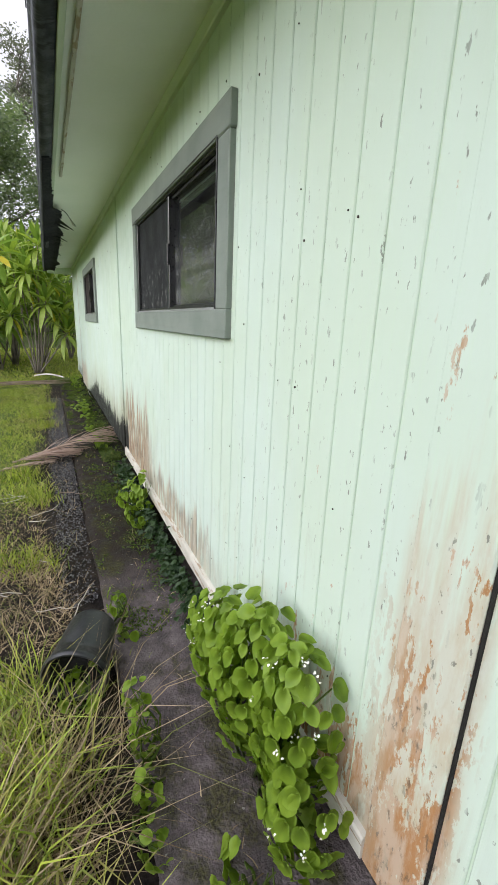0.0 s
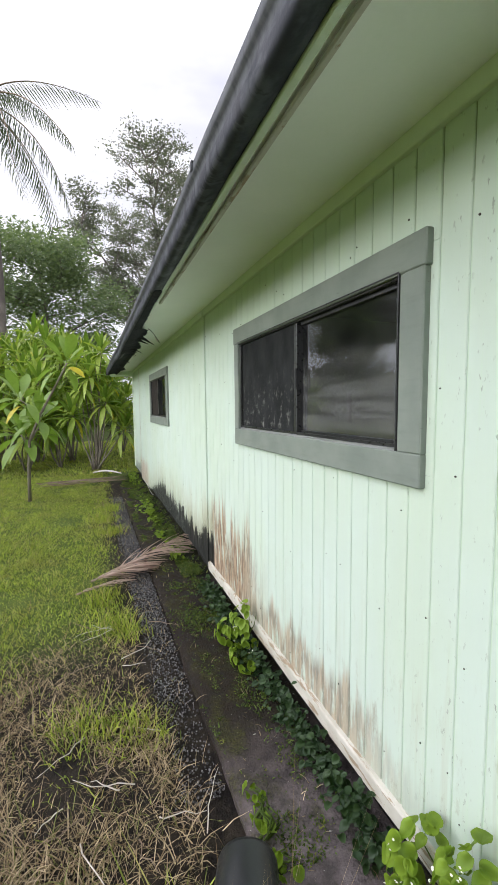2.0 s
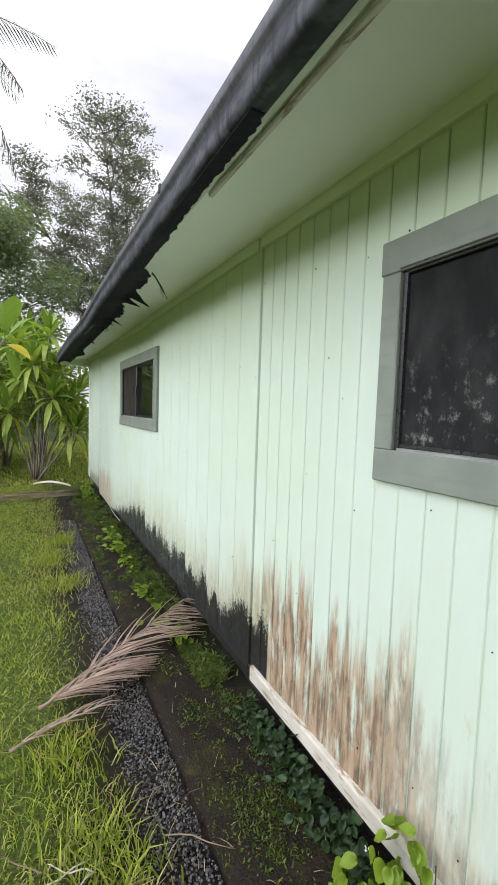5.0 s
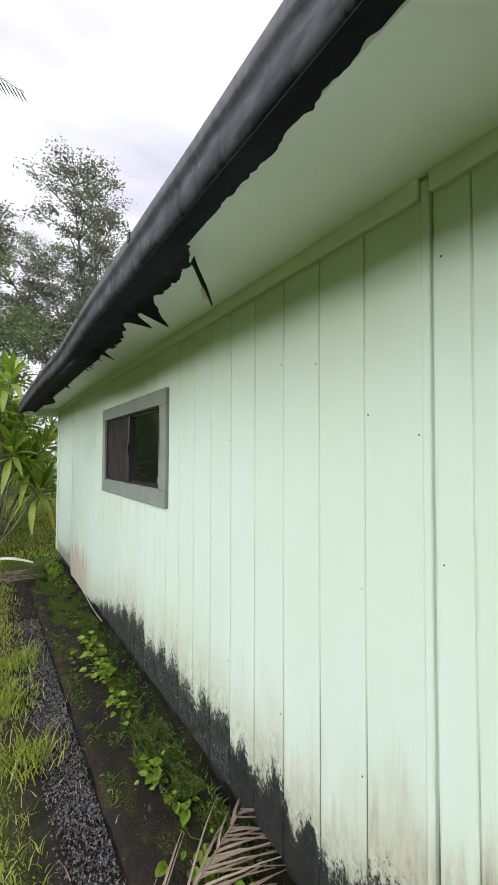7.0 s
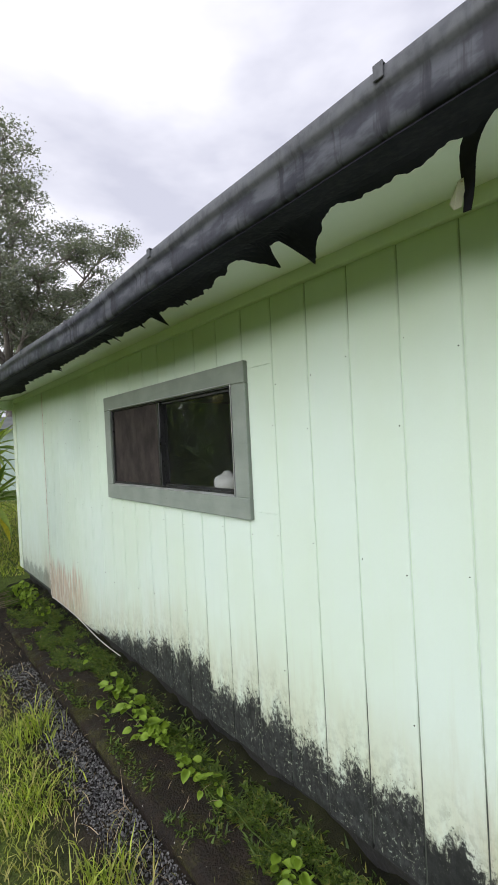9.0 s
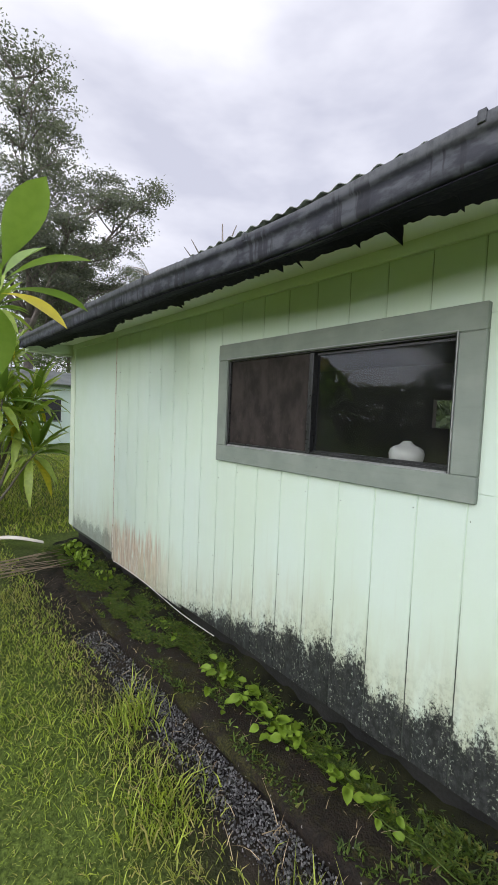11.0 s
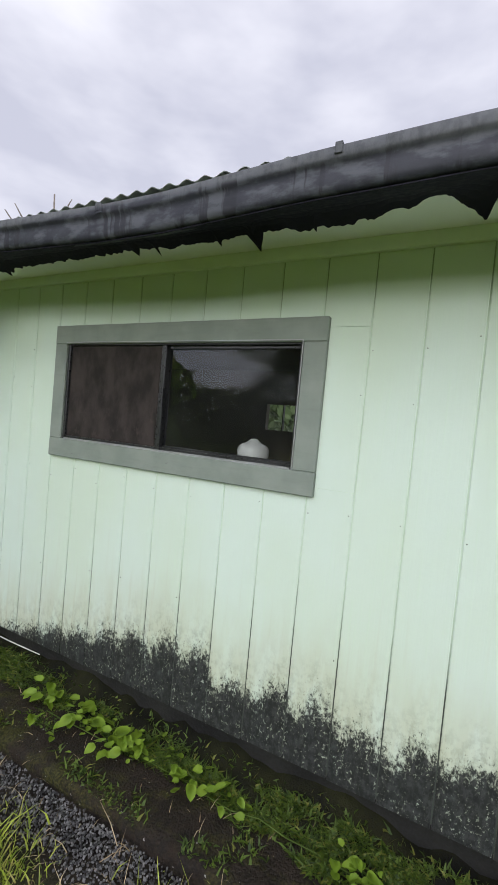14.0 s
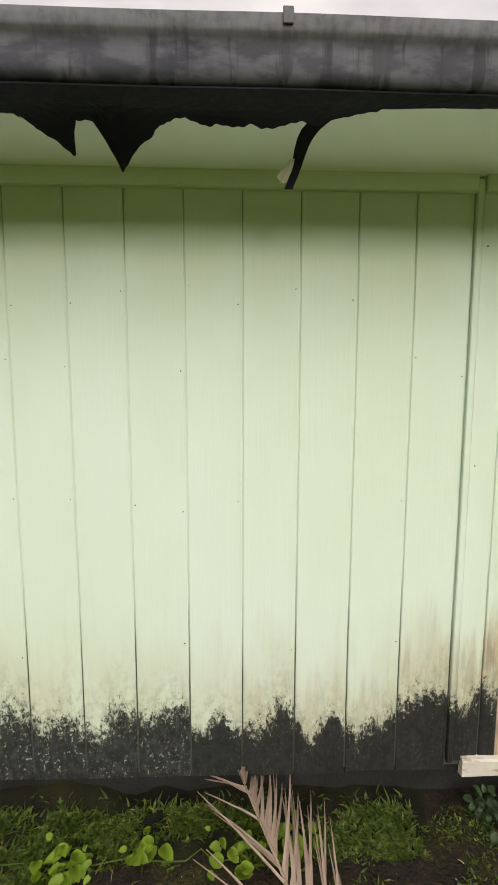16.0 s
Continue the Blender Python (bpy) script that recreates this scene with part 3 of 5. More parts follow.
tagged(boxpart("soffit_bead", (-0.432, -0.414, Y0, -0.35, 2.252, 2.268), M_BASE, None, 0.003), "thin pale bead along the edge of the soffit", "trim", kind="structure")


def sag(y):
    """How far the gutter stands above or below its line: it sags beyond the second strap."""
    return float(np.interp(y, (-2.2, -1.4, 0.0, 1.3, 1.7, 2.0, 2.3, 2.6, 2.9, 3.2, 4.0, 6.5), (0.024, 0.008, 0.002, 0.002, -0.004, -0.016, -0.029, -0.030, -0.014, -0.001, 0.010, 0.014))) + 0.003 * noise.noise((0, y * 2.1, 0))


def gutter():
    """A small ogee gutter: upright lip, hollow, bulging lower face."""
    prof = [(-0.490, 2.300), (-0.490, 2.216), (-0.532, 2.200), (-0.548, 2.201), (-0.5575, 2.207), (-0.5615, 2.222), (-0.5625, 2.240), (-0.561, 2.256), (-0.561, 2.270), (-0.5655, 2.280),
            (-0.572, 2.285), (-0.5735, 2.293), (-0.5735, 2.318), (-0.569, 2.323), (-0.560, 2.321), (-0.559, 2.314), (-0.566, 2.308), (-0.566, 2.294), (-0.555, 2.274), (-0.5555, 2.242), (-0.552, 2.214), (-0.530, 2.208), (-0.496, 2.220), (-0.496, 2.300)]
    ob = new("gutter")
    tagged(ob, "weathered dark grey rain gutter with peeling paint along the eave", "gutter")
    verts, faces, n = [], [], len(prof)
    ys = np.linspace(Y0, 6.5, 150)
    for y in ys:
        verts.extend((x + 0.0015 * noise.noise((x * 9, y * 3, z * 20)), y, z + sag(y)) for x, z in prof)
    for i in range(len(ys) - 1):
        for j in range(n):
            a, b = i * n + j, i * n + (j + 1) % n
            faces.append((a, b, b + n, a + n))
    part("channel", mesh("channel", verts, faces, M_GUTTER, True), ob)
    for i in range(11):
        y = -3.87 + 0.92 * i
        dz = sag(y)
        st = boxpart("strap", (-0.579, -0.5745, y - 0.011, y + 0.011, 2.296 + dz, 2.3285 + dz), M_GUTTER, ob, 0.0015)
        boxpart("hook", (-0.5755, -0.490, y - 0.010, y + 0.010, 2.3245 + dz, 2.3285 + dz), M_GUTTER, st, 0.001)
    for y in (2.56, 4.4):
        dz = sag(y)
        boxpart("joint_sleeve", (-0.5775, -0.5745, y - 0.014, y + 0.014, 2.288 + dz, 2.3225 + dz), M_GUTTER, ob, 0.001)
    boxpart("end_cap", (-0.572, -0.490, 6.5, 6.506, 2.214, 2.330), M_GUTTER, ob, 0.001)
    return ob


gutter()


def torn_sheet():
    """Peeling black membrane that hangs under the gutter; its inner edge is torn into rags."""
    # place along the wall, reach, and spread to either side of each rag
    tips = ((0.655, 0.05, 0.06, 0.06), (1.15, 0.18, 0.22, 0.06), (1.265, 0.14, 0.06, 0.17), (0.86, 0.06, 0.05, 0.16), (1.60, 0.09, 0.06, 0.12), (1.78, 0.11, 0.07, 0.05), (2.01, 0.16, 0.09, 0.06), (2.16, 0.11, 0.06, 0.05), (2.30, 0.06, 0.1, 0.1), (2.57, 0.12, 0.07, 0.13), (2.46, 0.12, 0.025, 0.03), (3.0, 0.06, 0.08, 0.1), (3.45, 0.12, 0.42, 0.3), (3.95, 0.08, 0.3, 0.3))
    ys = np.linspace(-0.9, 6.3, 1100)
    verts, faces = [], []
    m = 8
    for y in ys:
        base = -0.497 + 0.034 * min(1, max(0, (y + 0.6) / 0.9)) + 0.075 * min(1, max(0, (y - 0.5) / 0.14)) + 0.034 * min(1, max(0, (y - 1.42) / 0.15))
        edge_x = base + 0.016 * noise.noise((0, y * 3.2, 0)) + 0.018 * noise.noise((0, y * 14, 3)) + 0.012 * noise.noise((0, y * 47, 8))
        if y < 0.5:
            edge_x = min(edge_x, -0.466)
        for c, d, w0, w1 in tips:
            far = abs(y - c) / (w0 if y < c else w1)
            if far < 1.5:
                edge_x = max(edge_x, -0.435 + d * (1 - min(1, far) ** 0.75) + 0.016 * noise.noise((c, y * 26, 1)) + 0.010 * noise.noise((c, y * 75, 2)))
        if abs(y - 1.208) < 0.028:
            edge_x = min(edge_x, -0.36 + 4.0 * abs(y - 1.208))
        if y > 4.2:
            edge_x = max(edge_x, -0.40 + min(0.10, 0.3 * (y - 4.2)) - 0.10 * max(0, y - 4.7) + 0.010 * noise.noise((5, y * 25, 1)))
        drop = 0.006 * noise.noise((7, y * 2.1, 0))
        for i in range(m):
            u = i / (m - 1)
            x = -0.548 + (edge_x + 0.548) * u
            z = 2.196 + sag(y) * (1 - u) + 0.036 * min(1, (x + 0.548) / 0.12) - 0.55 * max(0, x + 0.40) ** 1.1 + drop * u + 0.004 * noise.noise((x * 20, y * 9, 0)) * u
            verts.append((x, y, z))
    for j in range(len(ys) - 1):
        for i in range(m - 1):
            a = j * m + i
            faces.append((a, a + 1, a + m + 1, a + m))
    ob = part("torn_membrane", mesh("torn_membrane", verts, faces, M_TORN))
    s = ob.modifiers.new("thickness", "SOLIDIFY")
    s.thickness = 0.003
    # the longest rag, curled and pale at its end
    v, f = [], []
    for i in range(9):
        u = i / 8
        y = 0.615 + 0.085 * u + 0.010 * math.sin(u * 5)
        w = 0.052 * (1 - 0.6 * u)
        x, z = -0.395 + 0.115 * u, 2.240 - 0.03 * u - 0.085 * u * u
        v += [(x, y - w / 2, z), (x + 0.01, y + w / 2, z + 0.008 * math.sin(u * 7))]
        if i:
            f.append((2 * i - 2, 2 * i - 1, 2 * i + 1, 2 * i))
    rag = part("rag", mesh("rag", v, f, M_TORN), ob, "curled torn rag")
    rag.modifiers.new("thickness", "SOLIDIFY").thickness = 0.003
    v = [(-0.320, 0.690, 2.182), (-0.312, 0.672, 2.190), (-0.290, 0.712, 2.136), (-0.284, 0.699, 2.140), (-0.286, 0.722, 2.155)]
    tip = part("rag_tip", mesh("rag_tip", v, [(0, 1, 3, 2), (0, 2, 4)], M_BASE), ob, "pale curled underside of the rag")
    tip.modifiers.new("thickness", "SOLIDIFY").thickness = 0.003
    return tagged(ob, "torn black membrane peeling in rags under the gutter", "torn membrane")


torn_sheet()


def roof():
    """Corrugated metal sheets on a low pitch, ridge over the middle of the house."""
    ys = np.arange(Y0 - 0.2, 6.85, 0.0127)
    verts, faces = [], []
    rise = 0.20
    for y in ys:
        c = 0.0075 * math.cos(2 * math.pi * y / 0.0762)
        low = 2.347
        for x, z in ((-0.520, low), (1.85, low + 2.37 * rise), (4.245, low)):
            verts.append((x, y, z + c))
    for j in range(len(ys) - 1):
        for i in range(2):
            a = j * 3 + i
            faces.append((a, a + 1, a + 4, a + 3))
    ob = part("roof", mesh("roof", verts, faces, M_ROOF, False))
    ob.modifiers.new("thickness", "SOLIDIFY").thickness = 0.002
    return tagged(ob, "low corrugated grey metal roof", "roof", kind="structure")


roof()
eave_beam = tagged(boxpart("eave_beam", (-0.50, 0.6, 6.42, 6.52, 2.19, 2.318), M_FRIEZE, None, 0.006), "pale green beam end under the gable overhang", "beam", kind="structure")
tagged(boxpart("barge_board", (-0.46, 0.6, 6.70, 6.74, 2.20, 2.34), M_FRIEZE, None, 0.004), "pale green barge board at the gable end", "trim", kind="structure")


# ---- windows ----
def window(name, lo, hi, hole, screen_mat, glass, label, shift, ear, edge_mat):
    ob = tagged(new(name), label, "window", kind="structure")
    fr = -0.024
    boxpart("head_casing", (fr - 0.002, 0.012, lo - ear, hi + ear, WZ1 - 0.105, WZ1), M_TRIM, ob, 0.004)
    boxpart("sill_casing", (fr - 0.001, 0.012, lo, hi, WZ0, WZ0 + 0.105), M_TRIM, ob, 0.004)
    boxpart("side_casing", (fr, 0.012, lo, hole[0] + 0.003, WZ0 + 0.105, WZ1 - 0.105), M_TRIM, ob, 0.004)
    boxpart("side_casing", (fr, 0.012, hole[1] - 0.003, hi, WZ0 + 0.105, WZ1 - 0.105), M_TRIM, ob, 0.004)
    y0, y1, z0, z1 = hole
    mid = 0.5 * (y0 + y1) + shift
    # outer metal frame and track
    boxpart("window_frame", (-0.010, 0.07, y0 + 0.003, y0 + 0.020, z0, z1), M_DARK, ob, 0.002)
    boxpart("window_frame", (-0.010, 0.07, y1 - 0.020, y1 - 0.003, z0, z1), M_DARK, ob, 0.002)
    boxpart("window_frame", (-0.010, 0.07, y0 + 0.02, y1 - 0.02, z1 - 0.018, z1), M_DARK, ob, 0.002)
    boxpart("track", (-0.016, 0.07, y0 + 0.02, y1 - 0.02, z0, z0 + 0.014), M_ALU, ob, 0.002, "dull metal sliding track")
    boxpart("track", (-0.004, 0.004, y0 + 0.02, y1 - 0.02, z0 + 0.014, z0 + 0.026), M_DARK, ob, 0.001)
    # thin bright edge of the frame against the casing
    boxpart("frame_edge", (-0.028, -0.010, y0 + 0.0032, y0 + 0.0085, z0 + 0.006, z1 - 0.0005), edge_mat, ob, 0.001)
    boxpart("frame_edge", (-0.028, -0.010, y0 + 0.009, y1 - 0.0035, z1 - 0.006, z1 - 0.0005), edge_mat, ob, 0.001)
    # sliding sash with its glass on the near half, insect screen before the far half
    boxpart("meeting_rail", (-0.006, 0.052, mid - 0.015, mid + 0.015, z0 + 0.014, z1 - 0.018), M_DARK, ob, 0.003)
    boxpart("latch", (-0.016, -0.006, mid - 0.02, mid - 0.006, 0.5 * (z0 + z1) - 0.05, 0.5 * (z0 + z1) + 0.05), M_DARK, ob, 0.002)
    boxpart("sash_rail", (0.012, 0.034, y0 + 0.02, mid - 0.024, z0 + 0.014, z0 + 0.036), M_DARK, ob, 0.002)
    boxpart("sash_rail", (0.012, 0.034, y0 + 0.02, mid - 0.024, z1 - 0.034, z1 - 0.018), M_DARK, ob, 0.002)
    for a, b in ((y0 + 0.02, mid - 0.02), (mid + 0.02, y1 - 0.02)):
        p = part("pane", mesh("pane", [(0.026, a, z0 + 0.014), (0.026, b, z0 + 0.014), (0.026, b, z1 - 0.018), (0.026, a, z1 - 0.018)], [(3, 2, 1, 0)], glass), ob)
        p.visible_shadow = False
    boxpart("insect_screen", (0.006, 0.008, mid + 0.024, y1 - 0.02, z0 + 0.026, z1 - 0.018), screen_mat, ob, 0, "dusty insect screen with cobwebs")
    # lining of the opening
    boxpart("jamb", (0.072, 0.10, y0 - 0.002, y1 + 0.002, z0 - 0.02, z0 + 0.002), M_INNER, ob, 0.002)
    return ob


def screen_paint(name, a, b, web, web_level):
    k = Mat(name, 0.8, 0, 0.25)
    cob = k.noise((4, 22, 17), 6, 0.72)
    low = k.ramp(k.axis(2), 1.75, 1.40)
    col = k.mix(k.ramp(k.noise((3, 9, 5), 4), 0.35, 0.7), a, b)
    k.color(k.mix(k.math("MULTIPLY", k.ramp(cob, 0.52, 0.72), k.math("MULTIPLY", low, web_level)), col, web))
    k.bump(k.noise((300, 500, 500), 1), 0.001)
    return k.m


M_SCREEN_1 = screen_paint("dusty_black_insect_screen", (0.008, 0.009, 0.010), (0.022, 0.024, 0.025), (0.28, 0.28, 0.26), 0.7)
M_SCREEN_2 = screen_paint("rusty_brown_insect_screen", (0.016, 0.013, 0.012), (0.042, 0.034, 0.031), (0.08, 0.06, 0.052), 0.4)
window("window_1", *WIN_1, H1, M_SCREEN_1, M_GLASS_DUSTY_HAZED, "wide sliding window with grey-green casing and a dusty screen", -0.02, 0.007, M_DARK)
window("window_2", *WIN_2, H2, M_SCREEN_2, M_GLASS, "wide sliding window with grey-green casing and a brown screen", 0.03, 0.0, M_ALU)
w3 = tagged(new("window_3"), "small window in the far wall of the room", "window", kind="structure")
boxpart("mullion", (DEPTH - 0.01, DEPTH + 0.05, 3.235, 3.255, 1.50, 1.86), M_DARK, w3, 0.002)
boxpart("mullion", (DEPTH - 0.01, DEPTH + 0.05, 3.42, 3.432, 1.50, 1.86), M_DARK, w3, 0.002)

# ---- plants and loose things: materials ----
M_GRASS = leaf_paint("lawn_grass_blades", (0.105, 0.160, 0.017), (0.48, 0.56, 0.080), (0.46, 0.41, 0.15), 0.2, 0.5, patch=(0.30, 0.28, 0.08))
M_DRY = leaf_paint("dry_straw", (0.17, 0.12, 0.062), (0.64, 0.52, 0.33), (0.16, 0.19, 0.045), 0.14, 0.7, (1, 0.95, 0.85))
M_WEED = leaf_paint("bright_weed_leaves", (0.06, 0.14, 0.012), (0.31, 0.43, 0.036), (0.44, 0.47, 0.07), 0.20, 0.55)
M_IVY = leaf_paint("dark_creeper_leaves", (0.018, 0.045, 0.016), (0.05, 0.095, 0.03), None, 0, 0.5)
M_MOSS = leaf_paint("moss_and_small_weeds", (0.024, 0.048, 0.005), (0.11, 0.17, 0.018), (0.17, 0.18, 0.03), 0.14, 0.6)
M_TI = leaf_paint("glossy_strap_leaves", (0.13, 0.22, 0.035), (0.46, 0.55, 0.11), (0.60, 0.52, 0.06), 0.06, 0.36)
M_TI_NEAR = leaf_paint("broad_light_green_leaves", (0.15, 0.25, 0.045), (0.25, 0.36, 0.08), None, 0, 0.4)
M_TI_YELLOW = leaf_paint("yellowed_leaf", (0.50, 0.42, 0.03), (0.62, 0.52, 0.06), None, 0, 0.45)
# both canopy greens are paled and greyed: distance haze put into the colour
M_CANOPY = leaf_paint("hazed_canopy_leaves", (0.10, 0.11, 0.095), (0.20, 0.215, 0.175), None, 0, 0.55)
M_CANOPY_B = leaf_paint("hazed_dense_tree_leaves", (0.11, 0.155, 0.08), (0.23, 0.29, 0.155), None, 0, 0.5)
M_PALM = leaf_paint("palm_leaflets", (0.04, 0.06, 0.035), (0.09, 0.115, 0.06), None, 0, 0.45)
M_BARK = speckled("grey_brown_bark", (0.10, 0.085, 0.075), (0.20, 0.175, 0.155), 14, 0.85, 0.008)
M_CANE = speckled("ringed_grey_cane", (0.13, 0.11, 0.085), (0.24, 0.21, 0.17), 26, 0.8, 0.004)
M_FROND = leaf_paint("dry_pinkish_palm_frond", (0.34, 0.235, 0.185), (0.64, 0.51, 0.43), (0.22, 0.15, 0.11), 0.12, 0.65, (1, 0.95, 0.9))
M_STICK = speckled("dry_brown_stick", (0.16, 0.115, 0.08), (0.30, 0.23, 0.17), 40, 0.8, 0.002)
M_PALE = speckled("bleached_dry_leaf", (0.46, 0.42, 0.36), (0.62, 0.58, 0.52), 30, 0.7, 0.002)
M_POT = speckled("black_nursery_pot_plastic", (0.012, 0.013, 0.014), (0.028, 0.029, 0.032), 30, 0.38, 0.0006, 0.5)
M_CORD = speckled("dirty_white_cord", (0.55, 0.54, 0.50), (0.70, 0.69, 0.66), 50, 0.6, 0.0)
M_SHADE = speckled("white_glass_lamp_shade", (0.78, 0.78, 0.77), (0.84, 0.84, 0.83), 10, 0.22, 0.0, 0.5)
M_STONE = Mat("dark_lava_gravel", 0.75, 0, 0.4)
M_STONE.color(M_STONE.mix(M_STONE.math("POWER", M_STONE.island(), 1.6), (0.022, 0.021, 0.023), (0.22, 0.215, 0.215)))
M_STONE.bump(M_STONE.noise((140, 140, 140), 3), 0.003)
M_STONE = M_STONE.m
M_FLOWER = speckled("small_white_flowers", (0.72, 0.72, 0.62), (0.82, 0.82, 0.74), 60, 0.6, 0.0)
M_SHED = speckled("pale_green_far_wall", (0.55, 0.68, 0.58), (0.62, 0.74, 0.66), 3, 0.6, 0.001)

M_BANK = speckled("mossy_damp_soil", (0.004, 0.004, 0.0025), (0.018, 0.019, 0.006), 40, 0.9, 0.008, 0.2)
rng = np.random.default_rng(11)
R = random.Random(5)


# ---- ground cover: uncountable, so one object each ----
def blades(name, mat, pts, height, width, lean, label, category, seed=1, z0=GROUND - 0.02):
    """Bent blades of grass at the points (x, y), each of five vertices."""
    g = np.random.default_rng(seed)
    n = len(pts)
    ang, lean_a = g.uniform(0, 2 * np.pi, n), g.uniform(0, 2 * np.pi, n)
    h = height * g.uniform(0.45, 1.25, n) * np.array([0.95 + 0.75 * noise.noise((q[0] * 2.7, q[1] * 2.7, seed)) for q in pts])
    w = width * g.uniform(0.6, 1.3, n)
    ln = lean * g.uniform(0.3, 1.4, n) * h
    c, s = np.cos(ang) * w / 2, np.sin(ang) * w / 2
    dx, dy = np.cos(lean_a) * ln, np.sin(lean_a) * ln
    x, y = pts[:, 0], pts[:, 1]
    z = np.full(n, z0) if pts.shape[1] < 3 else pts[:, 2]
    hz = h * np.sqrt(np.clip(1 - np.minimum(lean, 0.98) ** 2 * 0.8, 0.05, 1))
    V = np.empty((n, 5, 3))
    V[:, 0] = np.stack((x - c, y - s, z), 1)
    V[:, 1] = np.stack((x + c, y + s, z), 1)
    V[:, 2] = np.stack((x + c * 0.8 + dx * 0.35, y + s * 0.8 + dy * 0.35, z + hz * 0.65), 1)
    V[:, 3] = np.stack((x - c * 0.8 + dx * 0.35, y - s * 0.8 + dy * 0.35, z + hz * 0.65), 1)
    V[:, 4] = np.stack((x + dx, y + dy, z + hz), 1)
    o = np.arange(n) * 5
    loops = np.stack((o, o + 1, o + 2, o + 3, o + 3, o + 2, o + 4), 1).ravel()
    starts = np.stack((np.arange(n) * 7, np.arange(n) * 7 + 4), 1).ravel()
    me = bpy.data.meshes.new(name)
    me.vertices.add(n * 5)
    me.vertices.foreach_set("co", V.ravel())
    me.loops.add(n * 7)
    me.loops.foreach_set("vertex_index", loops.astype(np.int32))
    me.polygons.add(n * 2)
    me.polygons.foreach_set("loop_start", starts.astype(np.int32))
    me.polygons.foreach_set("loop_total", np.tile(np.array([4, 3], np.int32), n))
    me.materials.append(mat)
    me.update(calc_edges=True)
    me.validate()
    return tagged(part(name, me), label, category, kind="stuff")


def field(x0, x1, y0, y1, per_m2, keep, seed):
    g = np.random.default_rng(seed)
    n = int((x1 - x0) * (y1 - y0) * per_m2)
    p = np.stack((g.uniform(x0, x1, n), g.uniform(y0, y1, n)), 1)
    k = np.array([g.random() < keep(a, b) for a, b in p])
    return p[k]


def bare(x, y):
    """How bare the lawn is: trodden, dry ground beside the first stretch of the path."""
    n1 = noise.noise((x * 1.3, y * 1.3, 7)) + 0.5 * noise.noise((x * 4, y * 4, 3))
    near = max(0, min(1, (-0.45 - y) / 0.7)) * max(0, min(1, (x + 2.5) / 0.7))
    return max(0, min(1, near * 1.14 + 0.5 * n1 * (0.45 + 0.6 * near)))


def edge(y):
    return -0.74 + 0.08 * noise.noise((0, y * 1.4, 2)) + 0.05 * noise.noise((0, y * 5, 6)) - (0.12 if 0.6 < y < 2.4 else 0.10 if -1.6 < y < 0.4 else 0)


def green_keep(x, y):
    e = edge(y)
    if x > e + 0.10:
        return 0.0
    return (0.35 if x > e else 1.0) * (1 - bare(x, y)) * (0.72 + 0.28 * noise.noise((x * 2.2, y * 2.2, 0)))


blades("lawn_grass", M_GRASS, field(-3.4, -0.6, -4.8, 7.0, 5600, green_keep, 3), 0.060, 0.0052, 0.85, "bright green uneven lawn beside the path", "grass", 3)
blades("far_lawn_grass", M_GRASS, field(-9, 7, 6.9, 17, 620, lambda x, y: 0.0 if (x > -0.1 and y < 6.7) else 0.9, 4), 0.085, 0.013, 0.7, "mown lawn stretching behind the house", "grass", 4)
blades("side_lawn_grass", M_GRASS, field(-9, -3.4, -6, 7.0, 500, lambda x, y: 0.9, 5), 0.08, 0.013, 0.7, "mown lawn beside the house", "grass", 5)
blades("dry_grass", M_DRY, field(-2.6, -0.58, -4.4, 0.2, 7000, lambda x, y: bare(x, y) * max(0.08, min(1, 0.62 + 1.3 * noise.noise((x * 3.1, y * 3.1, 21)))) if x < edge(y) + 0.12 else 0, 6), 0.10, 0.0045, 1.0, "dead straw-coloured grass lying on the trodden ground", "dry grass", 6)
blades("dry_litter", M_DRY, field(-0.95, -0.5, -4.0, 5.4, 300, lambda x, y: 0.8, 7), 0.10, 0.004, 1.0, "scattered dry stems along the gravel", "dry grass", 7)
blades("path_litter", M_DRY, field(-0.5, -0.05, -4.0, 5.2, 120, lambda x, y: 0.8, 17), 0.05, 0.004, 1.0, "bits of dry straw on the wet concrete", "dry grass", 17, GROUND + 0.014)


blades("sparse_grass", M_GRASS, field(-2.4, -0.66, -4.2, 0.1, 800, lambda x, y: max(0, min(1, 0.25 + 1.6 * noise.noise((x * 2.6, y * 2.6, 31)))), 16), 0.085, 0.0055, 0.8, "thin green grass coming up through the straw", "grass", 16)


def tuft_points(centres, radius, count, seed):
    g = np.random.default_rng(seed)
    return np.concatenate([np.stack((cx + g.normal(0, radius, count), cy + g.normal(0, radius, count)), 1) for cx, cy in centres])


blades("grass_tufts", M_GRASS, tuft_points([(-0.80, -1.55), (-1.02, -1.45), (-0.86, -0.42), (-0.92, 0.02), (-0.80, -0.60), (-0.86, 2.6), (-0.75, 1.95), (-0.72, 3.2)], 0.085, 230, 8), 0.13, 0.007, 0.7, "lusher green tufts at the edge of the lawn", "grass", 8)
blades("tall_grass", M_GRASS, tuft_points([(-0.78, -2.55), (-0.84, -2.75), (-0.74, -2.95), (-0.90, -3.1), (-0.72, -3.25), (-0.95, -2.9)], 0.07, 110, 9), 0.34, 0.007, 0.75, "tall grass round the fallen pot", "grass", 9)
blades("tall_straw", M_DRY, tuft_points([(-0.70, -2.95), (-0.62, -3.05), (-0.78, -3.2), (-0.60, -2.85), (-0.9, -2.9), (-0.85, -3.2)], 0.08, 90, 10), 0.40, 0.004, 0.95, "long dead stems round the fallen pot", "dry grass", 10)
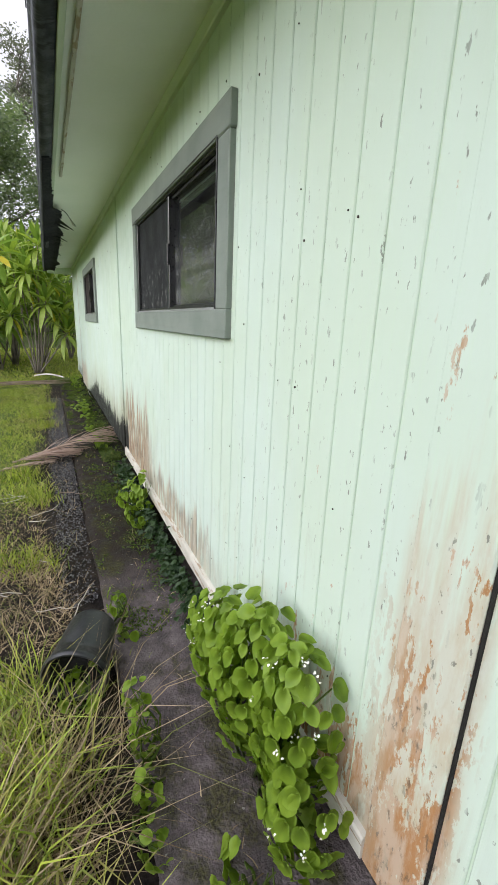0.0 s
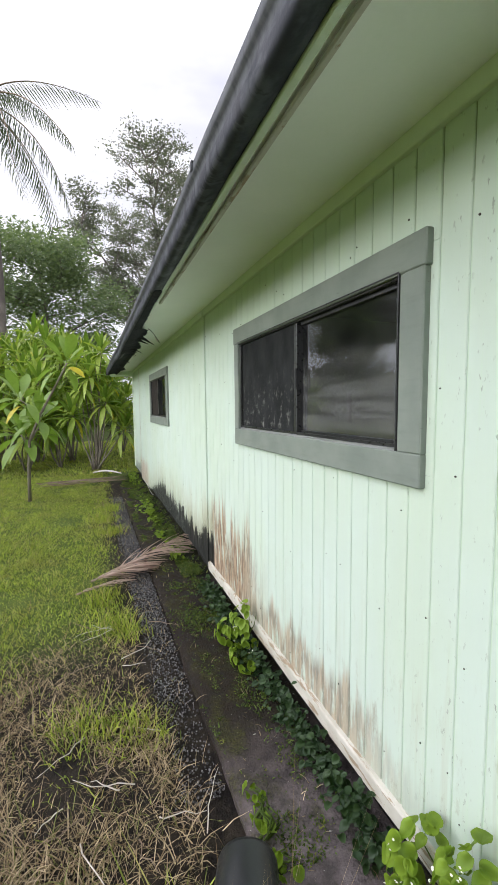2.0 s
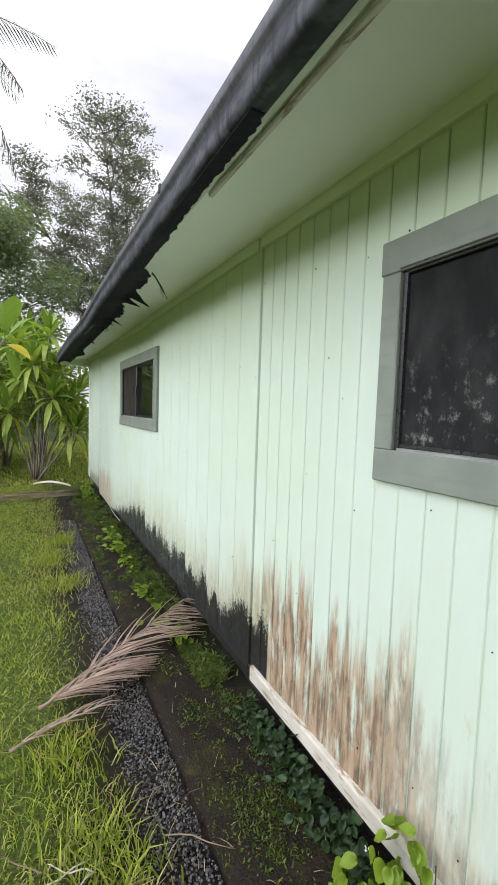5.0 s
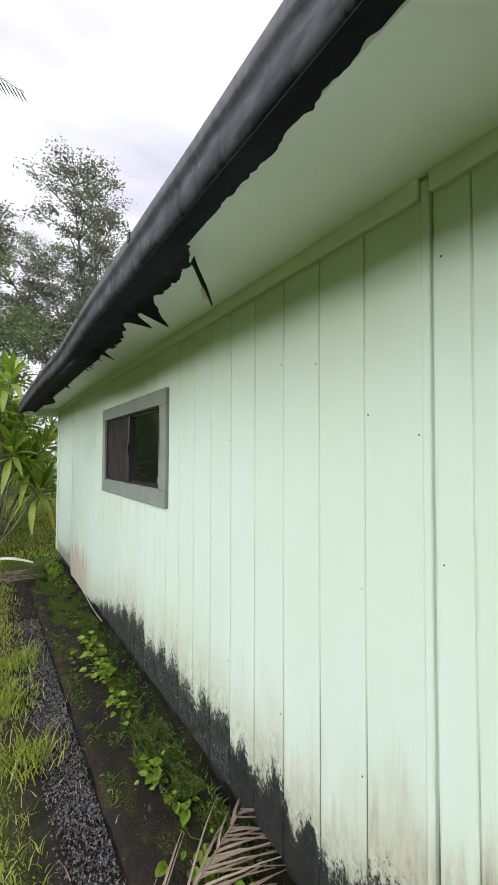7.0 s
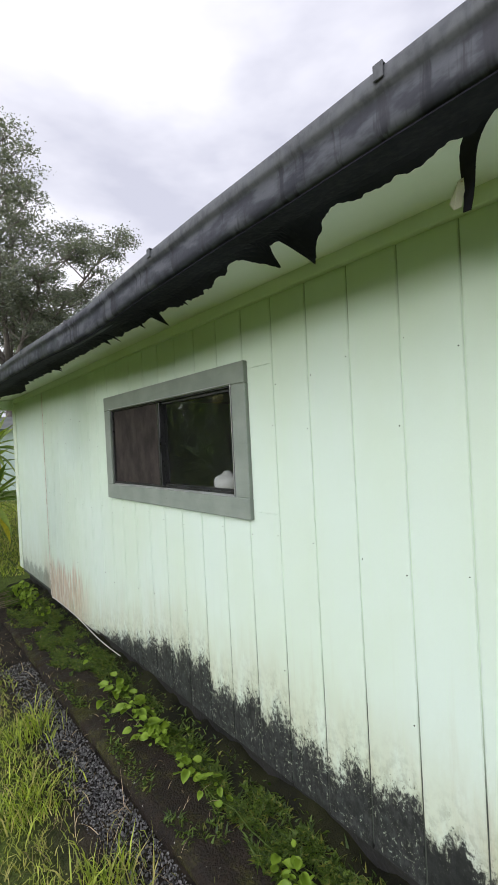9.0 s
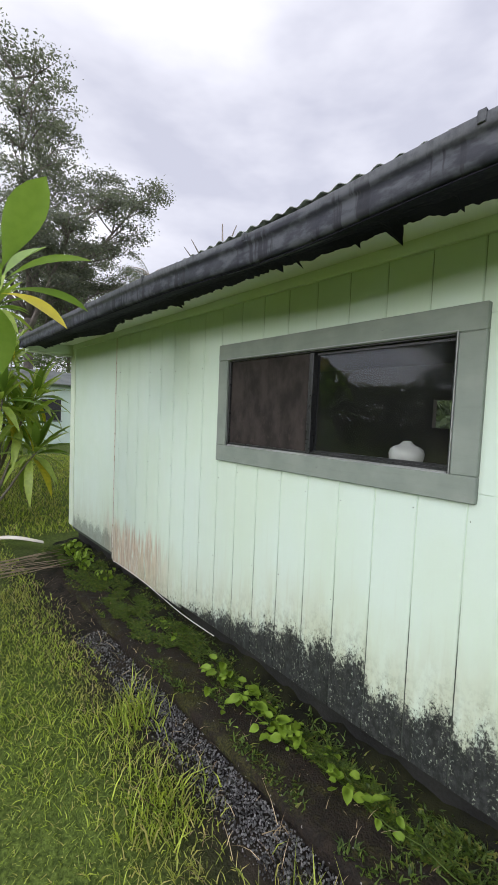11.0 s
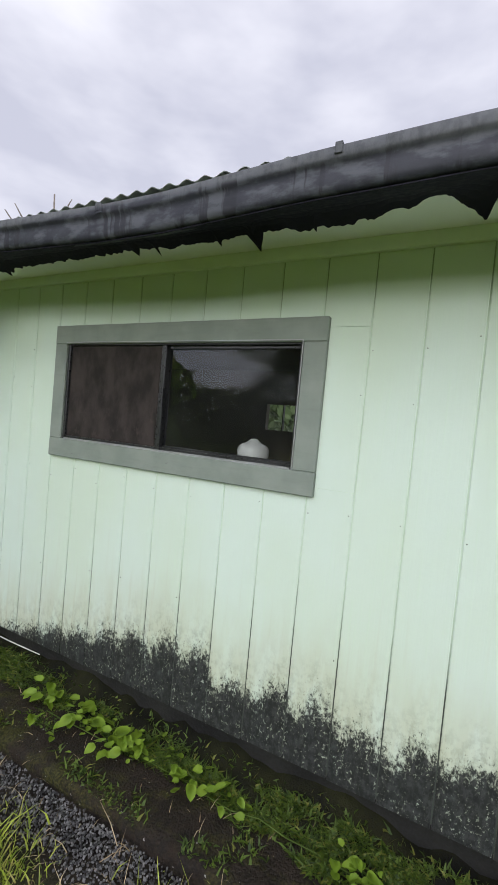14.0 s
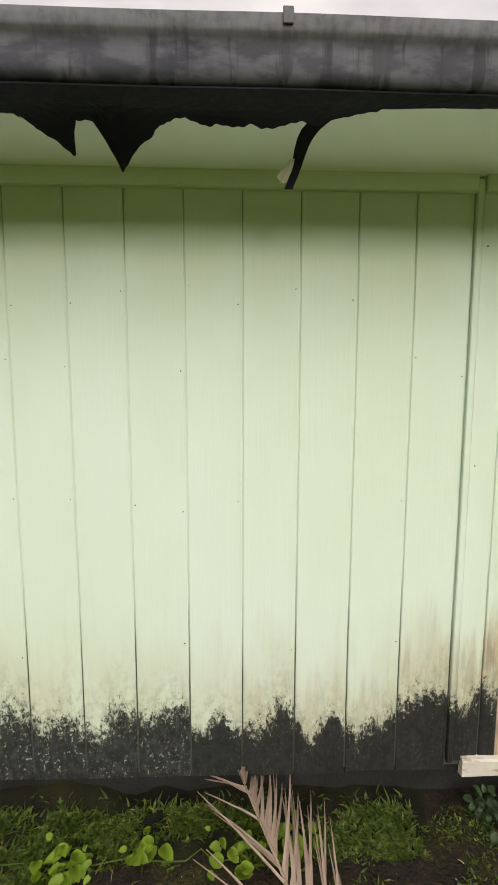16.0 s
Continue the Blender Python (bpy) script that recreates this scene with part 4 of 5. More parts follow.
# moss and small weeds between concrete and wall
def moss_keep(x, y):
    band = 0.20 + 0.09 * noise.noise((0, y * 1.6, 1)) + 0.04 * noise.noise((0, y * 6, 8))
    if y > 3.6:
        band += 0.15
    if -x < 0.025 + 0.03 * noise.noise((0, y * 3.1, 12)):
        return 0.03
    clump = max(0, 0.40 + 1.5 * noise.noise((x * 9, y * 5, 9)) + 0.5 * noise.noise((x * 24, y * 18, 4)))
    return clump * (1.0 if -x < band else 0.16 * (noise.noise((x * 6, y * 4, 5)) > 0.15))


def soil_z(x, y):
    """Height of the soil heaped against the wall beyond the seam."""
    grow = min(1, max(0, (y - 0.05) / 0.5))
    return GROUND + 0.010 + grow * max(0, 0.17 + x) * (0.20 + 0.22 * noise.noise((0, y * 2.3, 4)) + 0.2 * noise.noise((x * 9, y * 9, 1)))


moss_pts = field(-0.44, 0.03, 0.15, 6.3, 52000, moss_keep, 11)
moss_pts = np.column_stack((moss_pts, [soil_z(q[0], q[1]) for q in moss_pts]))
blades("moss", M_MOSS, moss_pts, 0.036, 0.0115, 1.0, "moss and small weeds at the foot of the wall", "moss", 11)
blades("moss_patches", M_MOSS, field(-0.47, -0.02, -2.4, 0.15, 24000, lambda x, y: max(0, 0.15 + 1.3 * noise.noise((x * 5, y * 2.4, 2)) + 0.6 * noise.noise((x * 22, y * 16, 6))) * (0.25 if x < -0.36 else 1), 12), 0.018, 0.008, 0.9, "olive moss patches on the concrete", "moss", 12, GROUND + 0.012)


def gravel():
    base = bmesh.new()
    bmesh.ops.create_icosphere(base, subdivisions=1, radius=1)
    bv = np.array([v.co[:] for v in base.verts])
    bf = np.array([[v.index for v in f.verts] for f in base.faces])
    base.free()
    pts = field(-0.69, -0.472, -2.0, 4.2, 17000, lambda x, y: (0.95 if -0.66 < x else 0.4) * (0.6 if y < -0.9 or y > 3.6 else 1) * (0.75 + 0.6 * noise.noise((x * 3, y * 2, 0))), 21)
    n = len(pts)
    g = np.random.default_rng(22)
    size = g.uniform(0.0024, 0.0062, (n, 1, 1)) * g.uniform(0.7, 1.25, (n, 1, 3))
    V = bv[None] * size * g.uniform(0.82, 1.15, (n, len(bv), 1))
    V = V + np.concatenate((pts, (GROUND - 0.040 + 0.018 * g.random((n, 1)))), 1)[:, None, :]
    F = (bf[None] + (np.arange(n) * len(bv))[:, None, None]).reshape(-1, 3)
    me = mesh("gravel", V.reshape(-1, 3).tolist(), F.tolist(), M_STONE)
    return tagged(part("gravel", me), "dark grey lava gravel strip beside the concrete", "gravel", kind="stuff")


gravel()


def soil_bank():
    xs, ys = np.linspace(-0.20, 0.07, 10), np.linspace(0.0, 6.45, 150)
    verts = [(x, y, soil_z(x, y) - (0.02 if i == 0 else 0)) for y in ys for i, x in enumerate(xs)]
    n = len(xs)
    faces = [(j * n + i, j * n + i + 1, (j + 1) * n + i + 1, (j + 1) * n + i) for j in range(len(ys) - 1) for i in range(n - 1)]
    return tagged(part("soil_bank", mesh("soil_bank", verts, faces, M_BANK, True)), "low bank of damp dark soil against the wall", "soil", kind="structure")


soil_bank()


# ---- leaves ----
def leaf_shape(length, width, droop=0.25, fold=0.15, widest=0.45, n=6, stalk=0.0):
    """A leaf along +x that arches down, folded along its midrib."""
    v, f = [], []
    for i in range(n + 1):
        u = i / n
        w = width / 2 * (math.sin(math.pi * u ** (math.log(0.5) / math.log(widest))) ** 0.8 if 0 < u < 1 else 0.03)
        x = stalk + length * u
        z = -droop * length * u * u
        v += [(x, -w, z + fold * w * 1.5), (x, 0, z), (x, w, z + fold * w * 1.5)]
        if i:
            a = 3 * i
            f += [(a - 3, a - 2, a + 1, a), (a - 2, a - 1, a + 2, a + 1)]
    if stalk:
        o = len(v)
        s = 0.004
        v += [(0, -s, 0), (0, s, 0), (stalk + 0.01, s, 0), (stalk + 0.01, -s, 0)]
        f.append((o, o + 1, o + 2, o + 3))
    return v, f


def heart_shape(size, cup=0.15):
    """A heart-shaped leaf, stalk at the origin, tip along +x."""
    v, f = [(0, 0, 0)], []
    n = 16
    for i in range(n + 1):
        a = math.pi * (i / n * 2 - 1)
        r = size * (0.37 + 0.13 * math.cos(a) + 0.05 * math.cos(2 * a) - 0.22 * (abs(a) / math.pi) ** 6 + 0.20 * max(0, 1 - abs(a) / 0.75) ** 1.6)
        x, y = r * math.cos(a) + size * 0.18, r * math.sin(a) * 1.02
        v.append((x, y, -cup * (x * x + y * y) / size + 0.30 * abs(y) + 0.03 * size * math.sin(5 * a)))
    for i in range(n):
        f.append((0, i + 1, i + 2))
    return v, f


def placed(shape, m):
    return [m @ Vector(p) for p in shape[0]], shape[1]


def aim(p, d, roll=0.0):
    """A pose at p with +x along d and the leaf's face up."""
    d = Vector(d).normalized()
    side = Vector((0, 0, 1)).cross(d)
    if side.length < 1e-3:
        side = Vector((0, 1, 0))
    side.normalize()
    up = d.cross(side)
    m = Matrix((d, side, up)).transposed().to_4x4()
    m.translation = p
    return m @ Matrix.Rotation(roll, 4, "X")


def rosette_poses(p, axis, n, r, low=-35, high=78):
    out = []
    for i in range(n):
        u = i / max(1, n - 1)
        a = i * 2.39996 + r.uniform(-0.2, 0.2)
        el = radians(high + (low - high) * u ** 0.8 + r.uniform(-8, 8))
        d = Vector((math.cos(a) * math.cos(el), math.sin(a) * math.cos(el), math.sin(el)))
        d = (d + 0.55 * Vector(axis) * (1 - u)).normalized()
        out.append((aim(Vector(p) - Vector(axis) * 0.10 * u, d, r.uniform(-0.3, 0.3)), u))
    return out


def cane(points, r0, r1, sides=7):
    return tube(points, [r0 + (r1 - r0) * i / (len(points) - 1) for i in range(len(points))], sides)


def bend(a, b, sag, n=7, r=R):
    """A slightly crooked line from a to b that bulges sideways by sag."""
    a, b = Vector(a), Vector(b)
    side = (b - a).cross(Vector((0, 0, 1)))
    side = side.normalized() if side.length > 1e-3 else Vector((1, 0, 0))
    return [a.lerp(b, i / n) + side * sag * math.sin(math.pi * i / n) + Vector((r.uniform(-1, 1), r.uniform(-1, 1), 0)) * 0.012 for i in range(n + 1)]


TI_LEAF = [leaf_shape(0.55, 0.115, d, 0.25, 0.45, 5, 0.06) for d in (0.15, 0.35, 0.6)]


def ti_plant(base, canes, label, seed, leaves=24, size=1.0, category="shrub", name="ti_plant"):
    """Canes that rise from one base, each with a tuft of strap leaves."""
    r = random.Random(seed)
    ob = new(name)
    ob.location = base
    for dx, dy, h in canes:
        top = Vector((dx, dy, h))
        pts = bend((r.uniform(-0.06, 0.06), r.uniform(-0.06, 0.06), -0.05), top, r.uniform(-0.12, 0.12), 7, r)
        part("stem", mesh("stem", *cane(pts, 0.022, 0.012), M_CANE, True), ob)
        axis = (pts[-1] - pts[-2]).normalized()
        shapes = []
        for m, u in rosette_poses(top, axis, leaves, r):
            k = size * r.uniform(0.75, 1.15)
            shapes.append(placed(TI_LEAF[0 if u < 0.35 else 1 if u < 0.7 else 2], m @ Matrix.Scale(k, 4)))
        part("leaf_tuft", mesh("leaf_tuft", *join(shapes), M_TI, True), ob)
    return tagged(ob, label, category, "strap-leaved shrubs behind the house")


def shrub_bank():
    r = random.Random(8)
    spots = [(-1.75, 8.6), (-2.5, 8.2), (-3.2, 9.0), (-1.5, 9.8), (-2.4, 10.0), (-0.75, 10.6), (-3.9, 8.2), (-3.2, 10.8), (-1.6, 11.6), (-4.6, 9.6), (0.1, 11.8), (-2.6, 12.2), (-4.2, 11.6), (-5.4, 8.8)]
    for i, (x, y) in enumerate(spots):
        tall = 2.5 if y < 9.3 else 3.5
        canes = [(r.uniform(-0.55, 0.55), r.uniform(-0.55, 0.45), tall * r.uniform(0.32, 1.08)) for _ in range(8)]
        ti_plant((x, y, GROUND - 0.02), canes, "tall green strap-leaved shrub on the lawn", 40 + i, 26, 1.05)


# the shrub that stands alone before the bank, with stems that fan out
ti_plant((-0.88, 7.62, GROUND - 0.02), [(0.30, -0.2, 1.75), (0.62, 0.1, 1.50), (-0.20, 0.1, 2.15), (0.10, 0.2, 2.65), (-0.5, 0.0, 1.45), (0.45, 0.25, 2.25), (0.85, 0.3, 1.85), (-0.05, -0.2, 2.4), (0.75, -0.1, 1.05), (-0.35, 0.2, 2.75), (0.25, 0.0, 3.0)], "bushy green shrub with fanning bare stems on the lawn", 77, 30, 0.95)
shrub_bank()


def broad_shrub():
    """The nearest shrub: a leaning cane with a head of broad leaves, one of them yellow."""
    r = random.Random(31)
    ob = new("broad_leaf_shrub")
    base, head = Vector((-1.98, 4.35, GROUND - 0.02)), Vector((-1.26, 3.76, 2.20))
    ob.location = base
    top = head - base
    pts = [Vector((0, 0, -0.05)), Vector((0.02, -0.04, 0.55)), Vector((0.06, -0.10, 1.05)), Vector((0.26, -0.26, 1.50)), Vector((0.52, -0.46, 1.95)), top]
    part("stem", mesh("stem", *cane(pts, 0.030, 0.014, 10), M_CANE, True), ob)
    big = [mesh("broad_leaf", *leaf_shape(0.46, 0.165, d, 0.22, 0.60, 8, 0.09), M_TI_NEAR, True) for d in (0.12, 0.32, 0.6)]
    yel = mesh("broad_leaf", *leaf_shape(0.36, 0.12, 0.4, 0.2, 0.55, 8, 0.08), M_TI_YELLOW, True)
    heads = [(top, (pts[-1] - pts[-2]).normalized(), 13)]
    for q, h, n in ((3, Vector((-0.05, -0.10, 1.75)), 13), (2, Vector((0.22, 0.16, 1.42)), 14), (1, Vector((-0.10, 0.25, 1.15)), 13)):
        b = bend(pts[q], h, 0.04, 5, r)
        part("branch", mesh("branch", *cane(b, 0.016, 0.010), M_CANE, True), ob)
        heads.append((h, (b[-1] - b[-2]).normalized(), n))
    for k, (h, ax, n) in enumerate(heads):
        for i, (m, u) in enumerate(rosette_poses(h, ax, n, r, -25, 72)):
            odd = (k == 0 and i == n - 3) or (k == 1 and i == n - 1)
            lf = part("leaf", yel if odd else big[0 if u < 0.4 else 1 if u < 0.75 else 2], ob, "yellowed leaf" if odd else "")
            lf.matrix_basis = m @ Matrix.Scale(r.uniform(0.85, 1.1), 4)
    return tagged(ob, "broad-leaved shrub with a leaning cane on the lawn", "shrub")


broad_shrub()


# ---- trees ----
def tree(name, base, height, spread, crown_from, limbs, label, mat, seed, leaf=0.16, per=70, flat=0.35, trunk=0.3, lean=(0, 0), clump=0.9):
    r = random.Random(seed)
    g = np.random.default_rng(seed)
    ob = new(name)
    ob.location = base
    top = Vector((lean[0], lean[1], height * 0.93))
    stem = bend((0, 0, -0.2), top, 0.3, 9, r)
    part("trunk", mesh("trunk", *tube(stem, [trunk * (1 - 0.85 * i / 9) for i in range(10)], 9), M_BARK, True), ob)
    centres = []
    for i in range(limbs):
        v = (i + r.random() * 0.6) / limbs
        u = crown_from + (1 - crown_from) * v
        k = min(8, int(u * 9))
        start = stem[k].lerp(stem[k + 1], u * 9 - k)
        a = i * 2.4 + r.uniform(-0.5, 0.5)
        reach = spread * (1 - 0.55 * max(0, (u - 0.6) / 0.4)) * r.uniform(0.65, 1.1)
        rise = reach * r.uniform(0.25, 0.6)
        end = start + Vector((math.cos(a) * reach, math.sin(a) * reach, rise))
        limb = bend(start, end, r.uniform(-0.5, 0.5), 6, r)
        lr = trunk * 0.36 * (1 - 0.5 * u)
        twigs = [tube(limb, [lr * (1 - 0.8 * j / 6) for j in range(7)], 6)]
        for j in range(2, 7):
            for _ in range(2):
                d = Vector((r.uniform(-1, 1), r.uniform(-1, 1), r.uniform(0.0, 0.7))).normalized()
                tip = limb[j] + d * reach * r.uniform(0.18, 0.42)
                twigs.append(tube([limb[j], limb[j].lerp(tip, 0.5) + Vector((0, 0, 0.06)), tip], [lr * 0.3, lr * 0.2, lr * 0.08], 4))
                centres += [tip, limb[j].lerp(tip, 0.6)]
        part("limb", mesh("limb", *join(twigs), M_BARK, True), ob)
    C = np.array([c[:] for c in centres])
    n = len(C) * per
    P = np.repeat(C, per, 0) + np.clip(g.normal(0, 1, (n, 3)), -1.5, 1.5) * np.array([clump, clump, clump * flat]) * np.repeat(g.uniform(0.5, 1.15, (len(C), 1)), per, 0)
    d1 = g.normal(0, 1, (n, 3))
    d1[:, 2] *= 0.5
    d1 /= np.linalg.norm(d1, axis=1, keepdims=True)
    d2 = np.cross(d1, g.normal(0, 1, (n, 3)))
    d2 /= np.linalg.norm(d2, axis=1, keepdims=True)
    s = leaf * g.uniform(0.5, 1.2, (n, 1))
    V = np.stack((P - d1 * s, P - d2 * s * 0.4, P + d1 * s, P + d2 * s * 0.4), 1).reshape(-1, 3)
    F = np.arange(n * 4).reshape(-1, 4)
    part("crown", mesh("crown", V.tolist(), F.tolist(), mat), ob)
    return tagged(ob, label, "tree")


def spreading_tree(base, label, seed, height=19.6):
    """A tall open tree: ascending limbs that fork twice and carry flat sprays of small leaves."""
    r = random.Random(seed)
    g = np.random.default_rng(seed)
    ob = new("tree")
    ob.location = base
    fork = Vector((0.1, 0, height * 0.36))
    part("trunk", mesh("trunk", *tube(bend((0, 0, -0.2), fork, 0.15, 6, r), [0.36, 0.33, 0.30, 0.28, 0.26, 0.25, 0.24], 10), M_BARK, True), ob)
    sprays = []
    for i in range(9):
        a = i * 2.4 + r.uniform(-0.25, 0.25)
        v = i / 8
        out = 3.0 + 3.2 * math.sin(math.pi * (0.12 + 0.76 * v)) + r.uniform(-0.4, 0.5)
        top = Vector((math.cos(a) * out, math.sin(a) * out, height * (0.52 + 0.46 * v) - 0.16 * out)) if i < 8 else Vector((0.3, 0.2, height * 0.97))
        start = fork + Vector((0, 0, -1.6 + 1.6 * min(1, v * 2)))
        limb = bend(start, top, r.uniform(-0.7, 0.7), 8, r)
        wood = [tube(limb, [0.17 - 0.018 * j for j in range(9)], 7)]
        for j in (2, 3, 4, 5, 6, 7, 8):
            for _ in range(3):
                b = r.uniform(0, 6.28)
                d = (Vector((math.cos(b), math.sin(b), r.uniform(0.05, 0.8))) + 0.5 * (limb[j] - limb[j - 1]).normalized()).normalized()
                tip = limb[j] + d * r.uniform(1.2, 2.6)
                wood.append(tube(bend(limb[j], tip, r.uniform(-0.2, 0.2), 4, r), [0.055, 0.045, 0.036, 0.028, 0.02], 5))
                for _ in range(4):
                    b = r.uniform(0, 6.28)
                    end = tip + Vector((math.cos(b), math.sin(b), r.uniform(-0.1, 0.5))) * r.uniform(0.35, 1.1)
                    k = limb[j].lerp(tip, r.uniform(0.5, 1.0))
                    wood.append(tube([k, k.lerp(end, 0.5) + Vector((0, 0, 0.05)), end], [0.022, 0.016, 0.009], 4))
                    sprays += [end, k.lerp(end, 0.7)]
        part("limb", mesh("limb", *join(wood), M_BARK, True), ob)
    C = np.array([c[:] for c in sprays])
    per = 62
    n = len(C) * per
    P = np.repeat(C, per, 0) + np.clip(g.normal(0, 1, (n, 3)), -1.7, 1.7) * np.array([0.37, 0.37, 0.17]) * np.repeat(g.uniform(0.6, 1.3, (len(C), 1)), per, 0)
    d1 = g.normal(0, 1, (n, 3)) * (1, 1, 0.5)
    d1 /= np.linalg.norm(d1, axis=1, keepdims=True)
    d2 = np.cross(d1, g.normal(0, 1, (n, 3)))
    d2 /= np.linalg.norm(d2, axis=1, keepdims=True)
    q = 0.085 * g.uniform(0.5, 1.3, (n, 1))
    V = np.stack((P - d1 * q, P - d2 * q * 0.5, P + d1 * q, P + d2 * q * 0.5), 1).reshape(-1, 3)
    part("crown", mesh("crown", V.tolist(), np.arange(n * 4).reshape(-1, 4).tolist(), M_CANOPY), ob)
    return tagged(ob, label, "tree")


tall = spreading_tree((4.6, 29.0, -0.2), "tall airy tree with layered open crown", 104)
dense = tree("tree", (-3.2, 21.0, -0.2), 10.6, 4.2, 0.22, 15, "dense leafy tree behind the shrubs", M_CANOPY_B, 102, 0.12, 110, 0.6, 0.24, (0, 0), 0.8)
# copies to the west and south are out of view, added for reflections
for x, y, turn in ((-9.5, 24, 80), (-20, 27, 120), (-33, 14, 10), (-34, 2, 200), (-33, -12, 260), (-16, -24, 320), (9.5, 36, 140), (-4, -26, 60)):
    tagged(copy_thing(dense, pose(x, y, -0.2, 0, 0, turn)), "dense leafy tree at the edge of the garden", "tree", "trees at the edge of the garden")
for x, y, turn in ((-26, 34, 100), (15, 50, 220), (-38, 8, 300)):
    tagged(copy_thing(tall, pose(x, y, -0.2, 0, 0, turn)), "tall airy tree far behind the garden", "tree", "tall trees far behind")


def woods(name, a, b, depth, height, n, label, seed):
    """A far leafy thicket between two points of the plan."""
    g = np.random.default_rng(seed)
    u, w, h = g.random(n), g.normal(0, depth / 2, n), g.random(n) ** 0.8
    ax, ay, bx, by = *a, *b
    L = math.hypot(bx - ax, by - ay)
    tops = np.array([0.72 + 0.4 * noise.noise((q * L * 0.22, seed, 0)) + 0.2 * noise.noise((q * L * 0.9, seed, 5)) for q in u])
    P = np.stack((ax + (bx - ax) * u - (by - ay) / L * w, ay + (by - ay) * u + (bx - ax) / L * w, -0.2 + h * height * tops), 1)
    d1, d2 = g.normal(0, 1, (n, 3)), g.normal(0, 1, (n, 3))
    d1 /= np.linalg.norm(d1, axis=1, keepdims=True)
    d2 = np.cross(d1, d2)
    d2 /= np.linalg.norm(d2, axis=1, keepdims=True)
    s = g.uniform(0.12, 0.34, (n, 1))
    V = np.stack((P - d1 * s, P - d2 * s * 0.45, P + d1 * s, P + d2 * s * 0.45), 1).reshape(-1, 3)
    return tagged(part(name, mesh(name, V.tolist(), np.arange(n * 4).reshape(-1, 4).tolist(), M_CANOPY_B)), label, "woods", kind="stuff")


# the first thicket is unseen, added so the panes reflect dark leaves
woods("woods", (-30, -30), (-30, 30), 3.0, 6.5, 30000, "unseen far thicket across the lawn, added for window reflections", 1)
woods("woods", (-30, 33), (1.5, 35), 3.0, 7.0, 22000, "far leafy thicket behind the garden", 2)
woods("woods", (-30, -30), (10, -28), 3.0, 6.0, 12000, "far leafy thicket behind the lawn", 3)
woods("woods", (9.5, -4), (9.5, 16), 1.2, 3.4, 14000, "green hedge on the other side of the house", 4)


def frond(length, droop, leaflets, width, r, hang=0.5):
    """A palm frond along +x: its rib and its hanging leaflets."""
    rib = [Vector((length * u, 0, 0.35 * length * u - droop * length * u * u)) for u in [i / 10 for i in range(11)]]
    rib_m = tube(rib, [0.03 * (1 - 0.8 * i / 10) for i in range(11)], 5)
    shapes = []
    for i in range(leaflets):
        u = 0.12 + 0.88 * i / leaflets
        k = min(9, int(u * 10))
        p = rib[k].lerp(rib[k + 1], u * 10 - k)
        ln = width * (math.sin(math.pi * (0.12 + 0.80 * u)) * 0.9 + 0.15) * r.uniform(0.85, 1.1)
        for s in (-1, 1):
            d = Vector((0.55, s * 0.85, -hang * r.uniform(0.5, 1.2)))
            shapes.append(placed(leaf_shape(ln, 0.045 * width, 0.45, 0.2, 0.35, 3), aim(p, d)))
    return rib_m, join(shapes)


def palm(base, height, label, seed, fronds=16, length=3.4, lean=(0, 0)):
    r = random.Random(seed)
    ob = new("palm")
    ob.location = base
    top = Vector((lean[0], lean[1], height))
    part("trunk", mesh("trunk", *tube(bend((0, 0, -0.2), top, 0.35, 9, r), [0.17 - 0.006 * i for i in range(10)], 9), M_BARK, True), ob)
    for i in range(fronds):
        rib, lv = frond(length, r.uniform(0.55, 0.95), 34, 0.75, r, 0.9)
        m = pose(*top, 0, -r.uniform(-35, 45), i * 137.5 + r.uniform(-10, 10))
        fr = part("frond", mesh("frond", *rib, M_STICK, True), ob)
        fr.matrix_basis = m
        part("blade", mesh("blade", *lv, M_PALM, True), fr)
    return tagged(ob, label, "palm")


palm((-3.9, 12.4, -0.2), 11.3, "tall coconut palm at the edge of the garden", 61, 18, 3.6)
palm((16.6, 37.0, -0.2), 14.2, "coconut palm far behind the house roof", 62, 18, 3.4)


# ---- far building ----
def far_building():
    ob = new("outbuilding")
    boxpart("wall", (2.6, 12.0, 22.0, 27.0, -0.2, 2.75), M_SHED, ob, 0.0)
    v, f = [(2.1, 21.5, 2.72), (12.5, 21.5, 2.72), (12.5, 24.5, 3.5), (2.1, 24.5, 3.5), (2.1, 27.5, 2.72), (12.5, 27.5, 2.72)], [(0, 1, 2, 3), (3, 2, 5, 4)]
    rf = part("roof", mesh("roof", v, f, M_ROOF), ob)
    rf.modifiers.new("thickness", "SOLIDIFY").thickness = 0.06
    for x in (3.6, 7.4):
        w = boxpart("window", (x, x + 0.9, 21.96, 21.998, 1.0, 2.0), M_DARK, ob, 0.004)
        boxpart("sill", (x - 0.05, x + 0.95, 21.93, 21.958, 0.94, 1.0), M_TRIM, w, 0.004)
    return tagged(ob, "pale green outbuilding with a low metal roof beyond the lawn", "building")


far_building()


